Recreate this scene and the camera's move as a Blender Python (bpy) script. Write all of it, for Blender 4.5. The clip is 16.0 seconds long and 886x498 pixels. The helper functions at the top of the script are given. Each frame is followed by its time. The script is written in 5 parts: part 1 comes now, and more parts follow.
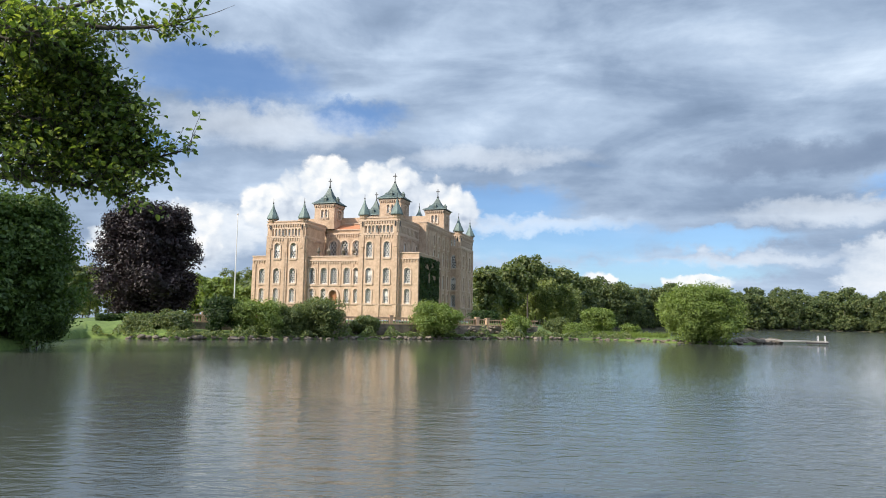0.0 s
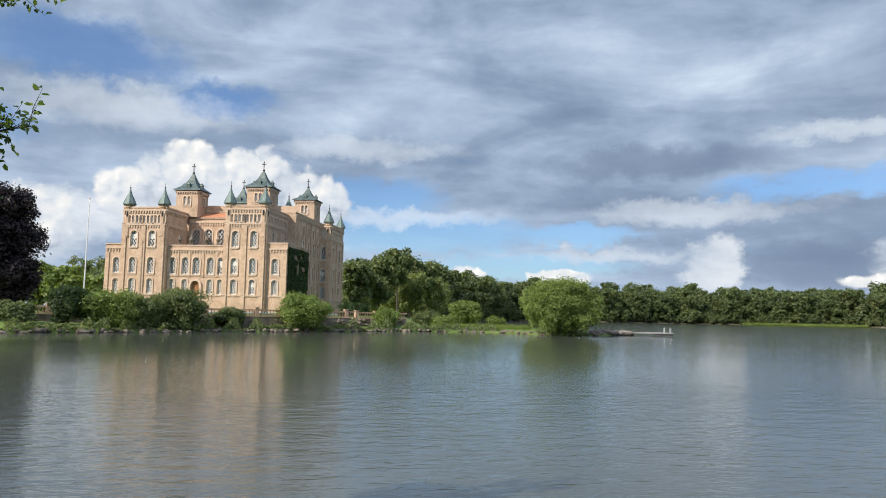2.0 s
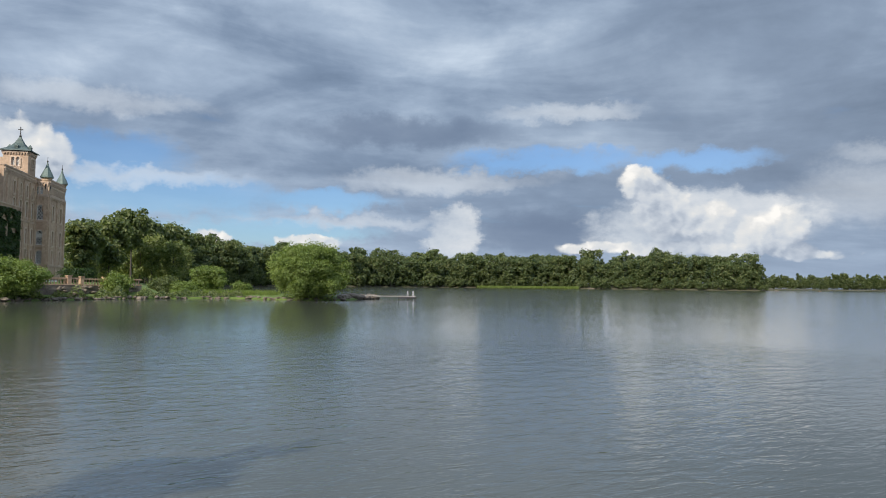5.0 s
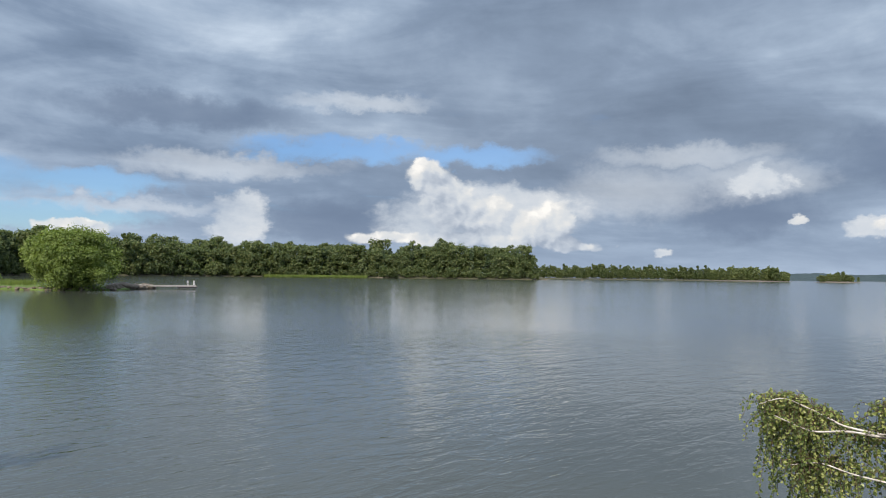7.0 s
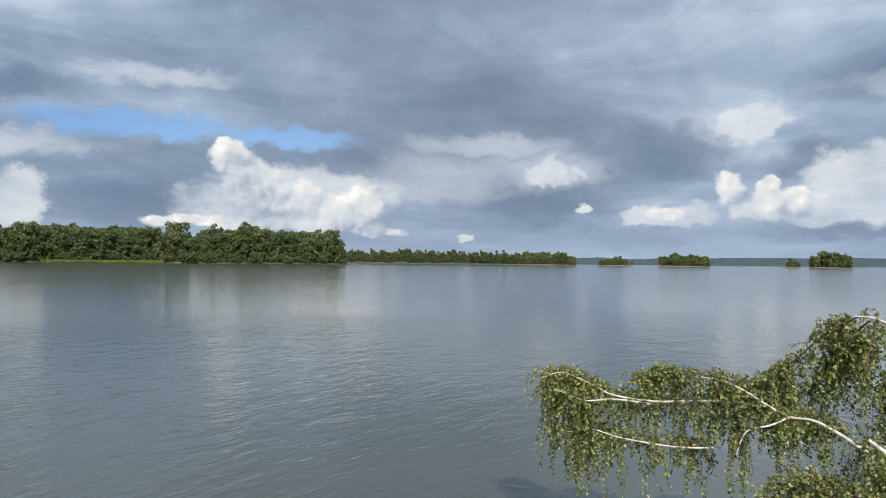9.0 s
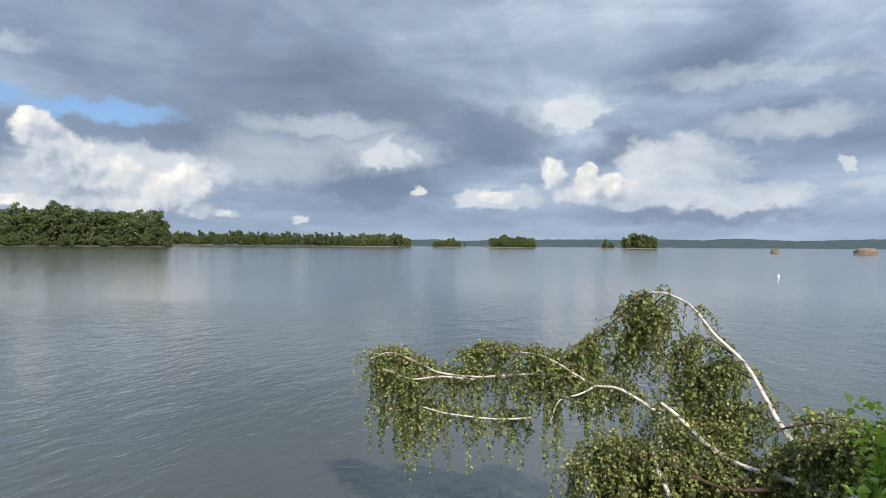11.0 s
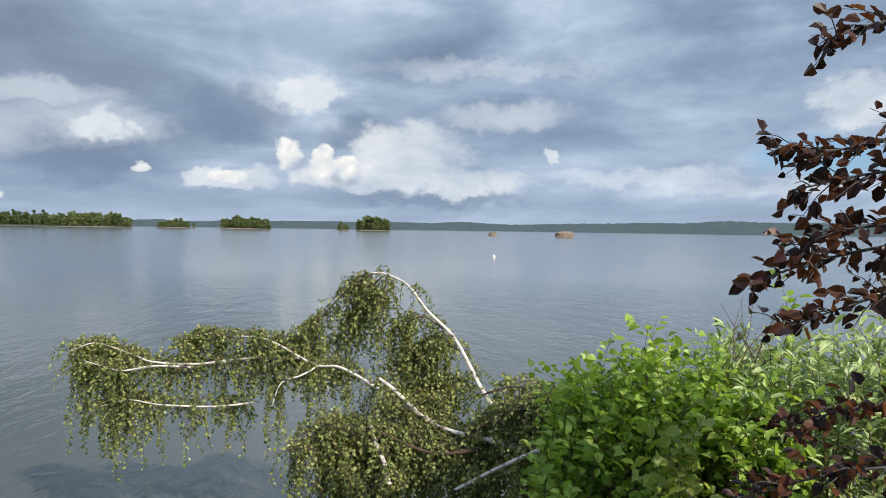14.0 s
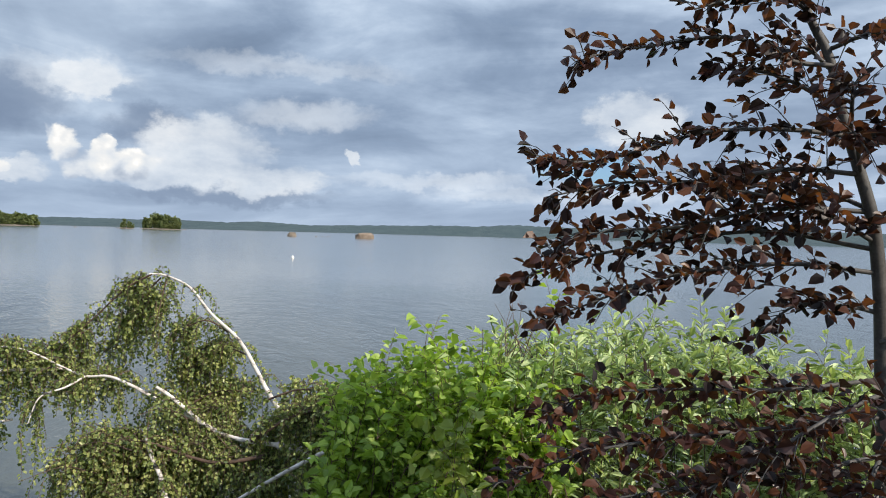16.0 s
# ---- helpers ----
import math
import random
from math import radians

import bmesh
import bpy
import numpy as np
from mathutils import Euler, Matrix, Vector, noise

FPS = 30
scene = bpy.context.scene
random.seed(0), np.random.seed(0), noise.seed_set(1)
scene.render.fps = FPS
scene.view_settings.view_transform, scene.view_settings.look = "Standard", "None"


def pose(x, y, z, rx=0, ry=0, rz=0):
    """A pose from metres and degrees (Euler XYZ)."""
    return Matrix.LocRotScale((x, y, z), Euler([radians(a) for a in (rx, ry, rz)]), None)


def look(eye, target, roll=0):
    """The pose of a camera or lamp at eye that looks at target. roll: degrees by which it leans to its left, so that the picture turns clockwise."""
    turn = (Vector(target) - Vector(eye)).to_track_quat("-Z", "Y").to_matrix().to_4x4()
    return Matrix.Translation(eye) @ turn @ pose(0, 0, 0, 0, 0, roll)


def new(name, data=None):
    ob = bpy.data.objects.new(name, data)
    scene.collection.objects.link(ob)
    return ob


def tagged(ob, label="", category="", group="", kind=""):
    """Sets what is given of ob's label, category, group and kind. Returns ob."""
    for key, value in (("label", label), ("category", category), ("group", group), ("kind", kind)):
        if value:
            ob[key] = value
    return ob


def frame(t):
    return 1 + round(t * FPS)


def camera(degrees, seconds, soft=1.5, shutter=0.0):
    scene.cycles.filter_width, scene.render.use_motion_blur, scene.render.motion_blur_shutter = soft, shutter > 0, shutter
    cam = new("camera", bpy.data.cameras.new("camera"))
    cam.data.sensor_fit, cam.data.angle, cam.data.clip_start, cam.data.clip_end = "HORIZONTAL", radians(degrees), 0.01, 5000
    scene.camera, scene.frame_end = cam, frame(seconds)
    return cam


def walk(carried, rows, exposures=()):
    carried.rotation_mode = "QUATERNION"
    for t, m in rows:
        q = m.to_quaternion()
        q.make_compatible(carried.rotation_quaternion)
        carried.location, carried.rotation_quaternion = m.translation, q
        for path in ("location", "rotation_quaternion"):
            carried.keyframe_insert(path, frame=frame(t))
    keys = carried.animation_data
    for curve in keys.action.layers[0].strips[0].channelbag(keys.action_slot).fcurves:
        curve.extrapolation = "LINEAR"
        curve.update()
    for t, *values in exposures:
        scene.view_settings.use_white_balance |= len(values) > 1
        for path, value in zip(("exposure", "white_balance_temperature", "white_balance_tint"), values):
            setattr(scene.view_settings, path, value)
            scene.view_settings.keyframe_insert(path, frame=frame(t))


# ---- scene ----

EYE = 3.3
cam = camera(63.55, 16.0, soft=1.0)
# seconds, yaw, pitch, roll: a standing turn to the right
TURN = [
    (0.0, -0.00, 5.74, -0.99),
    (0.5, -2.19, 5.65, -1.03),
    (1.0, -4.92, 5.59, -1.10),
    (1.5, -7.57, 5.53, -1.12),
    (2.0, -10.37, 5.33, -1.11),
    (2.5, -13.03, 4.99, -1.02),
    (3.0, -16.03, 4.47, -0.88),
    (3.5, -19.07, 3.94, -0.83),
    (4.0, -22.68, 3.44, -0.73),
    (6.5, -42.59, 2.34, -0.59),
    (7.0, -47.01, 2.13, -0.67),
    (7.5, -50.97, 1.92, -0.75),
    (8.0, -55.07, 1.61, -0.67),
    (8.5, -58.65, 1.35, -0.64),
    (9.0, -62.31, 1.06, -0.54),
    (11.5, -78.79, -0.63, -0.33),
    (12.0, -82.33, -0.95, -0.28),
    (12.5, -85.64, -1.21, -0.28),
    (13.0, -89.25, -1.41, -0.35),
    (13.5, -92.65, -1.53, -0.53),
    (14.0, -96.33, -1.55, -0.81),
    (14.5, -99.95, -1.46, -1.10),
    (15.0, -103.98, -1.36, -1.46),
    (15.5, -107.86, -1.24, -1.55),
    (16.0, -112.21, -1.13, -1.58)]
ARM = 0.34  # held at arm's length while the body turns


def stand(az):
    a, b = radians(az), radians(10)
    return Vector((ARM * (math.sin(a) - math.sin(b)), ARM * (math.cos(a) - math.cos(b)), 0))


walk(cam, [(t, pose(*stand(-y).xy, EYE, 90 + p, r, y)) for t, y, p, r in TURN], exposures=[(0, 0.36), (2, 0.20), (4, 0.0), (7, 0.02), (12.5, 0.10), (16, 0.20)])

# ---------------------------------------------------------------- light
SUN_AZ, SUN_EL = 122.0, 36.0


def way(az, el):
    a, e = radians(az), radians(el)
    return Vector((-math.sin(a) * math.cos(e), math.cos(a) * math.cos(e), math.sin(e)))


def at(az, d, z=0.0):
    """A place seen at that azimuth (degrees, to the left of the y axis) and ground distance."""
    a = radians(az)
    return Vector((-d * math.sin(a), d * math.cos(a), z))


sun = new("sun", bpy.data.lights.new("sun", "SUN"))
sun.data.energy, sun.data.angle, sun.data.color = 5.0, radians(0.6), (1.0, 0.9, 0.77)
sun.matrix_world = look(way(SUN_AZ, SUN_EL) * 400, (0, 0, 0))


class Nodes:
    """Short names for building node trees."""

    def __init__(self, tree):
        self.t = tree
        tree.nodes.clear()

    def n(self, kind, operation="", data_type="", blend_type="", interpolation_type="", sky_type="", feature="", use_clamp=False):
        nd = self.t.nodes.new(kind)
        if operation:
            nd.operation = operation
        if data_type:
            nd.data_type = data_type
        if blend_type:
            nd.blend_type = blend_type
        if interpolation_type:
            nd.interpolation_type = interpolation_type
        if sky_type:
            nd.sky_type = sky_type
        if feature:
            nd.feature = feature
        if use_clamp:
            nd.use_clamp = True
        return nd

    def put(self, socket, v):
        if isinstance(v, bpy.types.NodeSocket):
            self.t.links.new(v, socket)
        elif v is not None:
            socket.default_value = v

    def math(self, op, a, b=None, c=None, clamp=False):
        nd = self.n("ShaderNodeMath", operation=op, use_clamp=clamp)
        for s, v in zip(nd.inputs, (a, b, c)):
            self.put(s, v)
        return nd.outputs[0]

    def vec(self, op, a, b=None):
        nd = self.n("ShaderNodeVectorMath", operation=op)
        for s, v in zip(nd.inputs, (a, b)):
            self.put(s, v)
        return nd.outputs["Value"] if op in ("DOT_PRODUCT", "LENGTH") else nd.outputs[0]

    def xyz(self, x, y, z):
        nd = self.n("ShaderNodeCombineXYZ")
        for s, v in zip(nd.inputs, (x, y, z)):
            self.put(s, v)
        return nd.outputs[0]

    def noise(self, p, scale, detail=4.0, rough=0.55, warp=0.0):
        nd = self.n("ShaderNodeTexNoise")
        self.put(nd.inputs["Vector"], p)
        for k, v in (("Scale", scale), ("Detail", detail), ("Roughness", rough), ("Distortion", warp)):
            nd.inputs[k].default_value = v
        return nd.outputs[0]

    def ramp(self, f, stops, ease=False):
        nd = self.n("ShaderNodeValToRGB")
        cr = nd.color_ramp
        cr.interpolation = "EASE" if ease else "LINEAR"
        while len(cr.elements) < len(stops):
            cr.elements.new(0.5)
        for e, (p, c) in zip(cr.elements, stops):
            e.position = p
            e.color = (c, c, c, 1) if isinstance(c, (int, float)) else (*c, 1)
        self.put(nd.inputs[0], f)
        return nd.outputs[0]

    def span(self, v, a, b, lo=0.0, hi=1.0):
        nd = self.n("ShaderNodeMapRange", interpolation_type="SMOOTHSTEP")
        for s, q in zip(nd.inputs, (v, a, b, lo, hi)):
            self.put(s, q)
        return nd.outputs[0]

    def mix(self, f, a, b, how="MIX"):
        nd = self.n("ShaderNodeMix", data_type="RGBA", blend_type=how)
        self.put(nd.inputs[0], f)
        for s, v in ((nd.inputs[6], a), (nd.inputs[7], b)):
            self.put(s, (*v, 1) if isinstance(v, tuple) and len(v) == 3 else v)
        return nd.outputs[2]


def make_sky():
    world = bpy.data.worlds.new("sky")
    scene.world = world
    world.use_nodes = True
    g = Nodes(world.node_tree)
    d = g.n("ShaderNodeTexCoord").outputs["Generated"]
    sep = g.n("ShaderNodeSeparateXYZ")
    g.put(sep.inputs[0], d)
    x, y, z = sep.outputs
    sky = g.n("ShaderNodeTexSky", sky_type="NISHITA")
    sky.sun_disc = False
    sky.sun_elevation, sky.sun_rotation = radians(SUN_EL), radians(-SUN_AZ)
    sky.air_density, sky.dust_density, sky.ozone_density = 1.0, 0.6, 2.0
    blue = g.vec("MULTIPLY", sky.outputs[0], (0.070, 0.090, 0.116))
    zc = g.math("MAXIMUM", z, 0.0)
    # angles in degrees: azimuth to the right, elevation
    az = g.math("MULTIPLY", g.math("ARCTAN2", x, y), 57.2958)
    el = g.math("MULTIPLY", g.math("ARCSINE", z), 57.2958)
    # high layer, laid out flat so that it closes up towards the horizon
    flat = g.math("DIVIDE", 1.0, g.math("ADD", zc, 0.10))
    px, py = g.math("MULTIPLY", x, flat), g.math("MULTIPLY", y, flat)
    p = g.xyz(g.math("MULTIPLY", px, 0.8), g.math("MULTIPLY", py, 1.15), 3.7)
    body = g.noise(p, 0.75, 9, 0.56, 0.5)
    big = g.noise(g.vec("ADD", p, (7.3, 1.9, 0.0)), 0.42, 5, 0.5, 0.6)
    streak = g.noise(g.xyz(g.math("MULTIPLY", az, 0.045), g.math("MULTIPLY", el, 0.2), 1.3), 1.0, 7, 0.55, 0.8)
    puff = g.noise(g.xyz(g.math("MULTIPLY", az, 0.10), g.math("MULTIPLY", el, 0.20), 5.1), 1.0, 9, 0.58, 0.25)
    wob = g.noise(g.xyz(az, g.math("MULTIPLY", el, 1.6), 0.0), 0.16, 6, 0.62, 0.0)
    q = g.xyz(az, el, 0.0)
    jit = g.n("ShaderNodeTexNoise")
    g.put(jit.inputs["Vector"], g.xyz(az, g.math("MULTIPLY", el, 1.3), 0.0))
    jit.inputs["Scale"].default_value, jit.inputs["Detail"].default_value, jit.inputs["Roughness"].default_value = 0.42, 8, 0.62
    off = g.vec("MULTIPLY", g.vec("SUBTRACT", jit.outputs["Color"], (0.5, 0.5, 0.5)), (4.4, 3.2, 0.0))
    qw = g.vec("ADD", q, off)

    def field(pos, blobs):
        m = None
        for a, e, ra, re in blobs:
            v = g.vec("MULTIPLY", g.vec("SUBTRACT", pos, (a, e, 0.0)), (1 / ra, 1 / re, 0.0))
            k = g.vec("DOT_PRODUCT", v, v)
            m = k if m is None else g.math("SMOOTH_MIN", m, k, 0.25)
        return g.math("SUBTRACT", 1.0, m)

    gaps = field(qw, GAPS)
    cover = g.math("ADD", g.math("MULTIPLY", body, 0.7), g.math("MULTIPLY", streak, 0.3))
    cover = g.span(cover, 0.20, 0.40)
    cover = g.math("MULTIPLY", cover, g.span(g.math("ADD", gaps, g.math("MULTIPLY", g.math("SUBTRACT", puff, 0.5), 2.2)), -0.9, 0.9, 1.0, 0.15))
    shade = g.math("ADD", g.math("MULTIPLY_ADD", big, 0.36, g.math("MULTIPLY", streak, 0.26)), g.math("ADD", g.math("MULTIPLY", body, 0.24), g.math("MULTIPLY", puff, 0.24)))
    tone = g.ramp(shade, [(0.43, (0.14, 0.19, 0.275)), (0.53, (0.25, 0.315, 0.42)), (0.60, (0.40, 0.475, 0.585)), (0.68, (0.66, 0.725, 0.81))])
    # clouds are brighter towards the sun
    sunny = g.vec("DOT_PRODUCT", d, tuple(way(SUN_AZ, SUN_EL)))
    tone = g.vec("MULTIPLY", tone, g.mix(g.span(sunny, -0.7, 0.7), (0.93, 1.0, 1.07), (1.02, 1.0, 0.97)))
    tone = g.vec("MULTIPLY", tone, g.span(sunny, -0.9, 0.9, 0.86, 1.45))
    low = g.span(el, 0.0, 14.0, 1.0, 0.0)
    tone = g.mix(g.math("MULTIPLY", low, 0.4), tone, (0.37, 0.46, 0.60))
    tone = g.vec("MULTIPLY", tone, g.mix(g.span(el, 22.0, 40.0), (1.0, 1.0, 1.0), g.span(sunny, -0.4, 0.2, 0.36, 1.9)))  # added to the unseen upper sky: brighter sunward for the water, dimmer away to deepen shade
    col = g.mix(cover, blue, tone)
    col = g.mix(g.span(field(qw, THIN), -1.5, 1.0, 0.0, 0.14), col, (0.56, 0.64, 0.74))
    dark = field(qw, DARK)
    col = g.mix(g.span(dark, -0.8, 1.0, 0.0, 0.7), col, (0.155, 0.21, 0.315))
    # thin bright veils
    veil = g.math("ADD", field(qw, VEILS), g.math("MULTIPLY", g.math("SUBTRACT", puff, 0.5), 3.0))
    col = g.mix(g.span(veil, -0.8, 1.5, 0.0, 0.46), col, (0.80, 0.84, 0.88))
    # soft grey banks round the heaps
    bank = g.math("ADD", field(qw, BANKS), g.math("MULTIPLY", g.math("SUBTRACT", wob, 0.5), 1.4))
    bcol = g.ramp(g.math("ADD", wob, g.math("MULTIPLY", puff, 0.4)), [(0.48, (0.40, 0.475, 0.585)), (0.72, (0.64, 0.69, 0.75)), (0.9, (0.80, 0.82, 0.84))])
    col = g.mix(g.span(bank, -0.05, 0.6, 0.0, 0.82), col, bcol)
    # heaped clouds
    def lumps(pos):
        nd = g.n("ShaderNodeTexVoronoi", feature="SMOOTH_F1")
        g.put(nd.inputs["Vector"], pos)
        for k, v in (("Scale", 0.48), ("Detail", 1.6), ("Roughness", 0.55), ("Lacunarity", 2.2), ("Smoothness", 0.6)):
            nd.inputs[k].default_value = v
        return nd.outputs["Distance"]

    qs = g.vec("ADD", q, g.vec("MULTIPLY", off, (0.45, 0.45, 0.0)))
    lump = lumps(qs)
    heap = g.math("ADD", field(qs, HEAPS), g.math("MULTIPLY", g.math("SUBTRACT", 0.72, lump), 0.85))
    hmask = g.span(heap, 0.02, 0.46, 0.0, 0.95)
    up = field(g.vec("ADD", qs, (-0.9, 1.4, 0.0)), HEAPS)
    rise = g.math("MINIMUM", g.math("MAXIMUM", g.math("SUBTRACT", field(qs, HEAPS), up), -0.8), 0.8)
    relief = g.math("SUBTRACT", lumps(g.vec("ADD", qs, (-0.35, 0.4, 0.0))), lump)
    lit = g.math("ADD", g.math("MULTIPLY", rise, 0.26), g.math("ADD", g.math("MULTIPLY", relief, 0.6), g.math("MULTIPLY", g.math("SUBTRACT", wob, 0.5), 1.3)))
    hcol = g.ramp(g.math("ADD", lit, 0.46), [(0.12, (0.36, 0.42, 0.52)), (0.42, (0.58, 0.63, 0.70)), (0.60, (0.70, 0.73, 0.76)), (0.78, (0.80, 0.80, 0.79)), (1.0, (1.02, 0.99, 0.94))])
    col = g.mix(hmask, col, hcol)
    haze = g.span(el, -0.5, 4.0, 0.35, 0.0)
    col = g.mix(haze, col, (0.45, 0.55, 0.70))
    bg = g.n("ShaderNodeBackground")
    g.put(bg.inputs[0], col)
    bg.inputs[1].default_value = 1.0
    out = g.n("ShaderNodeOutputWorld")
    g.t.links.new(bg.outputs[0], out.inputs[0])


# azimuth to the right, elevation, half widths (degrees)
HEAPS = [(-13, 8.6, 3.4, 3.0), (-9.6, 10.6, 2.6, 2.6), (-4.5, 10.8, 3.0, 2.4), (-0.5, 8.8, 4.0, 2.8), (-20, 6.0, 3.2, 2.8), (-24, 5, 3, 2.2),
         (45.6, 7.8, 1.9, 1.9), (47.2, 5.8, 2.9, 2.8), (50.5, 4.8, 3.2, 1.9), (54, 4.0, 2.5, 2.0), (55.8, 4.6, 1.9, 2.0), (50, 2.9, 9.0, 0.8), (57.5, 2.5, 3.4, 0.8), (42, 3.0, 3.4, 0.7),
         (84.2, 5.6, 1.5, 1.6), (86.8, 5.5, 1.1, 1.2), (87.2, 4.4, 3.6, 1.5), (79.5, 3.9, 1.8, 0.6), (73.4, 4.2, 0.7, 0.6),
         (64, 1.8, 0.8, 0.5), (20, 3.2, 3.2, 0.7), (12, 3.4, 2.0, 0.9)]
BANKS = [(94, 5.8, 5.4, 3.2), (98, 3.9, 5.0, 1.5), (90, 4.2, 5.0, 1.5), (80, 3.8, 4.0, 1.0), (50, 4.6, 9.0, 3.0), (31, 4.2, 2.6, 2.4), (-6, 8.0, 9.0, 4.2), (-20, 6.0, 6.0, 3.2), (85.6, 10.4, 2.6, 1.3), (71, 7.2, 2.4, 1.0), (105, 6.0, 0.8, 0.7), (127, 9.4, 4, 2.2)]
GAPS = [(-18, 18.3, 7, 2.0), (-7, 16, 3.6, 1.2), (5, 9.4, 5, 1.5), (9, 6.5, 9, 1.6), (38, 9.8, 6.5, 0.9), (20, 6.5, 6, 0.8), (50, 9.6, 5, 0.9),
        (-25, 12.5, 5, 1.2), (16, 4.0, 8, 1.0), (124, 5.5, 4, 1.2)]
THIN = [(66, 16, 24, 9)]
VEILS = [(62, 6.5, 6, 2), (85, 10.6, 4, 1.2), (70, 7.4, 5, 1.4), (66, 9.2, 7, 0.9), (101, 9, 5, 1.0), (30, 8.2, 9, 0.9), (112, 4.2, 9, 0.6), (121, 3.4, 9, 0.7), (8, 7.8, 8, 0.7), (-14, 14.5, 9, 1.6), (24, 5.0, 6, 0.6), (4, 13, 8, 1.0), (98, 12.5, 8, 0.9), (40, 13.5, 6, 0.7)]
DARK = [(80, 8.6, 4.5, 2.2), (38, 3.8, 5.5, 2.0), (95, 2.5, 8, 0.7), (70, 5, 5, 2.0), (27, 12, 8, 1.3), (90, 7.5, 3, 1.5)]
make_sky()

# ---------------------------------------------------------------- materials
MATS = {}


def material(name, build):
    if name not in MATS:
        m = bpy.data.materials.new(name)
        m.use_nodes = True
        g = Nodes(m.node_tree)
        out = g.n("ShaderNodeOutputMaterial")
        b = g.n("ShaderNodeBsdfPrincipled")
        g.t.links.new(b.outputs[0], out.inputs[0])
        build(g, b, out)
        MATS[name] = m
    return MATS[name]


def place(g, kind="Object"):
    return g.n("ShaderNodeTexCoord").outputs[kind]


def bumped(g, b, height, strength, dist):
    nd = g.n("ShaderNodeBump")
    nd.inputs["Strength"].default_value, nd.inputs["Distance"].default_value = strength, dist
    g.put(nd.inputs["Height"], height)
    g.put(b.inputs["Normal"], nd.outputs[0])


def plain(name, c1, c2, scale=2.0, rough=0.8, bump=0.3, dist=0.02, metal=0.0, fine=8.0):
    def build(g, b, out):
        p = place(g)
        a, f = g.noise(p, scale, 6, 0.6), g.noise(p, scale * fine, 4, 0.6)
        k = g.math("ADD", g.math("MULTIPLY", a, 0.65), g.math("MULTIPLY", f, 0.35))
        g.put(b.inputs["Base Color"], g.ramp(k, [(0.36, c1), (0.64, c2)]))
        b.inputs["Roughness"].default_value, b.inputs["Metallic"].default_value = rough, metal
        bumped(g, b, k, bump, dist)
    return material(name, build)


def foliage(name, dark, mid, light, trans=0.42, rough=0.5, near=False):
    def build(g, b, out):
        r = g.n("ShaderNodeNewGeometry").outputs["Random Per Island"]
        p = place(g)
        k = g.math("ADD", g.math("MULTIPLY", r, 0.42), g.math("ADD", g.math("MULTIPLY", g.noise(p, 0.4, 3), 0.34), g.math("MULTIPLY", g.noise(p, 0.07, 2), 0.36)))
        if near:
            k = g.math("ADD", g.math("MULTIPLY", r, 0.62), g.math("MULTIPLY", g.noise(p, 2.6, 3), 0.42))
        c = g.ramp(k, [(0.28, dark), (0.55, mid), (0.85, light)])
        g.put(b.inputs["Base Color"], c)
        b.inputs["Roughness"].default_value = rough
        tr = g.n("ShaderNodeBsdfTranslucent")
        g.put(tr.inputs[0], g.mix(1.0, c, (1.3, 1.25, 0.55), "MULTIPLY"))
        mx = g.n("ShaderNodeMixShader")
        mx.inputs[0].default_value = trans
        g.t.links.new(b.outputs[0], mx.inputs[1])
        g.t.links.new(tr.outputs[0], mx.inputs[2])
        g.t.links.new(mx.outputs[0], out.inputs[0])
    return material(name, build)


def water_look(g, b, out):
    p = place(g)
    m = g.n("ShaderNodeMapping")
    m.inputs["Rotation"].default_value = (0, 0, radians(28))
    m.inputs["Scale"].default_value = (1.3, 2.9, 1.0)
    g.put(m.inputs["Vector"], p)
    w = m.outputs[0]
    m2 = g.n("ShaderNodeMapping")
    m2.inputs["Rotation"].default_value = (0, 0, radians(52))
    m2.inputs["Scale"].default_value = (1.0, 2.6, 1.0)
    g.put(m2.inputs["Vector"], p)
    def crest(v):
        """Sharp ridges where the noise crosses its middle."""
        return g.math("SUBTRACT", 1.0, g.math("ABSOLUTE", g.math("MULTIPLY_ADD", v, 2.0, -1.0)))

    mid = g.noise(w, 0.40, 2, 0.5, 0.3)
    rip = crest(g.noise(w, 0.85, 2, 0.5, 0.5))
    fine = crest(g.noise(m2.outputs[0], 3.2, 2, 0.5, 0.6))
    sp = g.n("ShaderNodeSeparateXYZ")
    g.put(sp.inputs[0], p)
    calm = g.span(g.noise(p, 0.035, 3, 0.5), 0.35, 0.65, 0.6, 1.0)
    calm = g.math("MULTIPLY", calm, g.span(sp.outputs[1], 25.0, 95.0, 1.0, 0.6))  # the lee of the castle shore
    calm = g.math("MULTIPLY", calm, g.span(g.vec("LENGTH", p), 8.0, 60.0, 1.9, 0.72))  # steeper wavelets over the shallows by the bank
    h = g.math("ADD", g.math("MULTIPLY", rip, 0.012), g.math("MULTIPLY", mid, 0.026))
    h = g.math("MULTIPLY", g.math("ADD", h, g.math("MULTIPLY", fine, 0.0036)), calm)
    bumped(g, b, h, 1.0, 1.0)
    murk = g.ramp(g.noise(p, 0.06, 4), [(0.35, (0.054, 0.062, 0.050)), (0.7, (0.074, 0.080, 0.064))])
    g.put(b.inputs["Base Color"], murk)
    b.inputs["Roughness"].default_value, b.inputs["IOR"].default_value = 0.10, 1.6


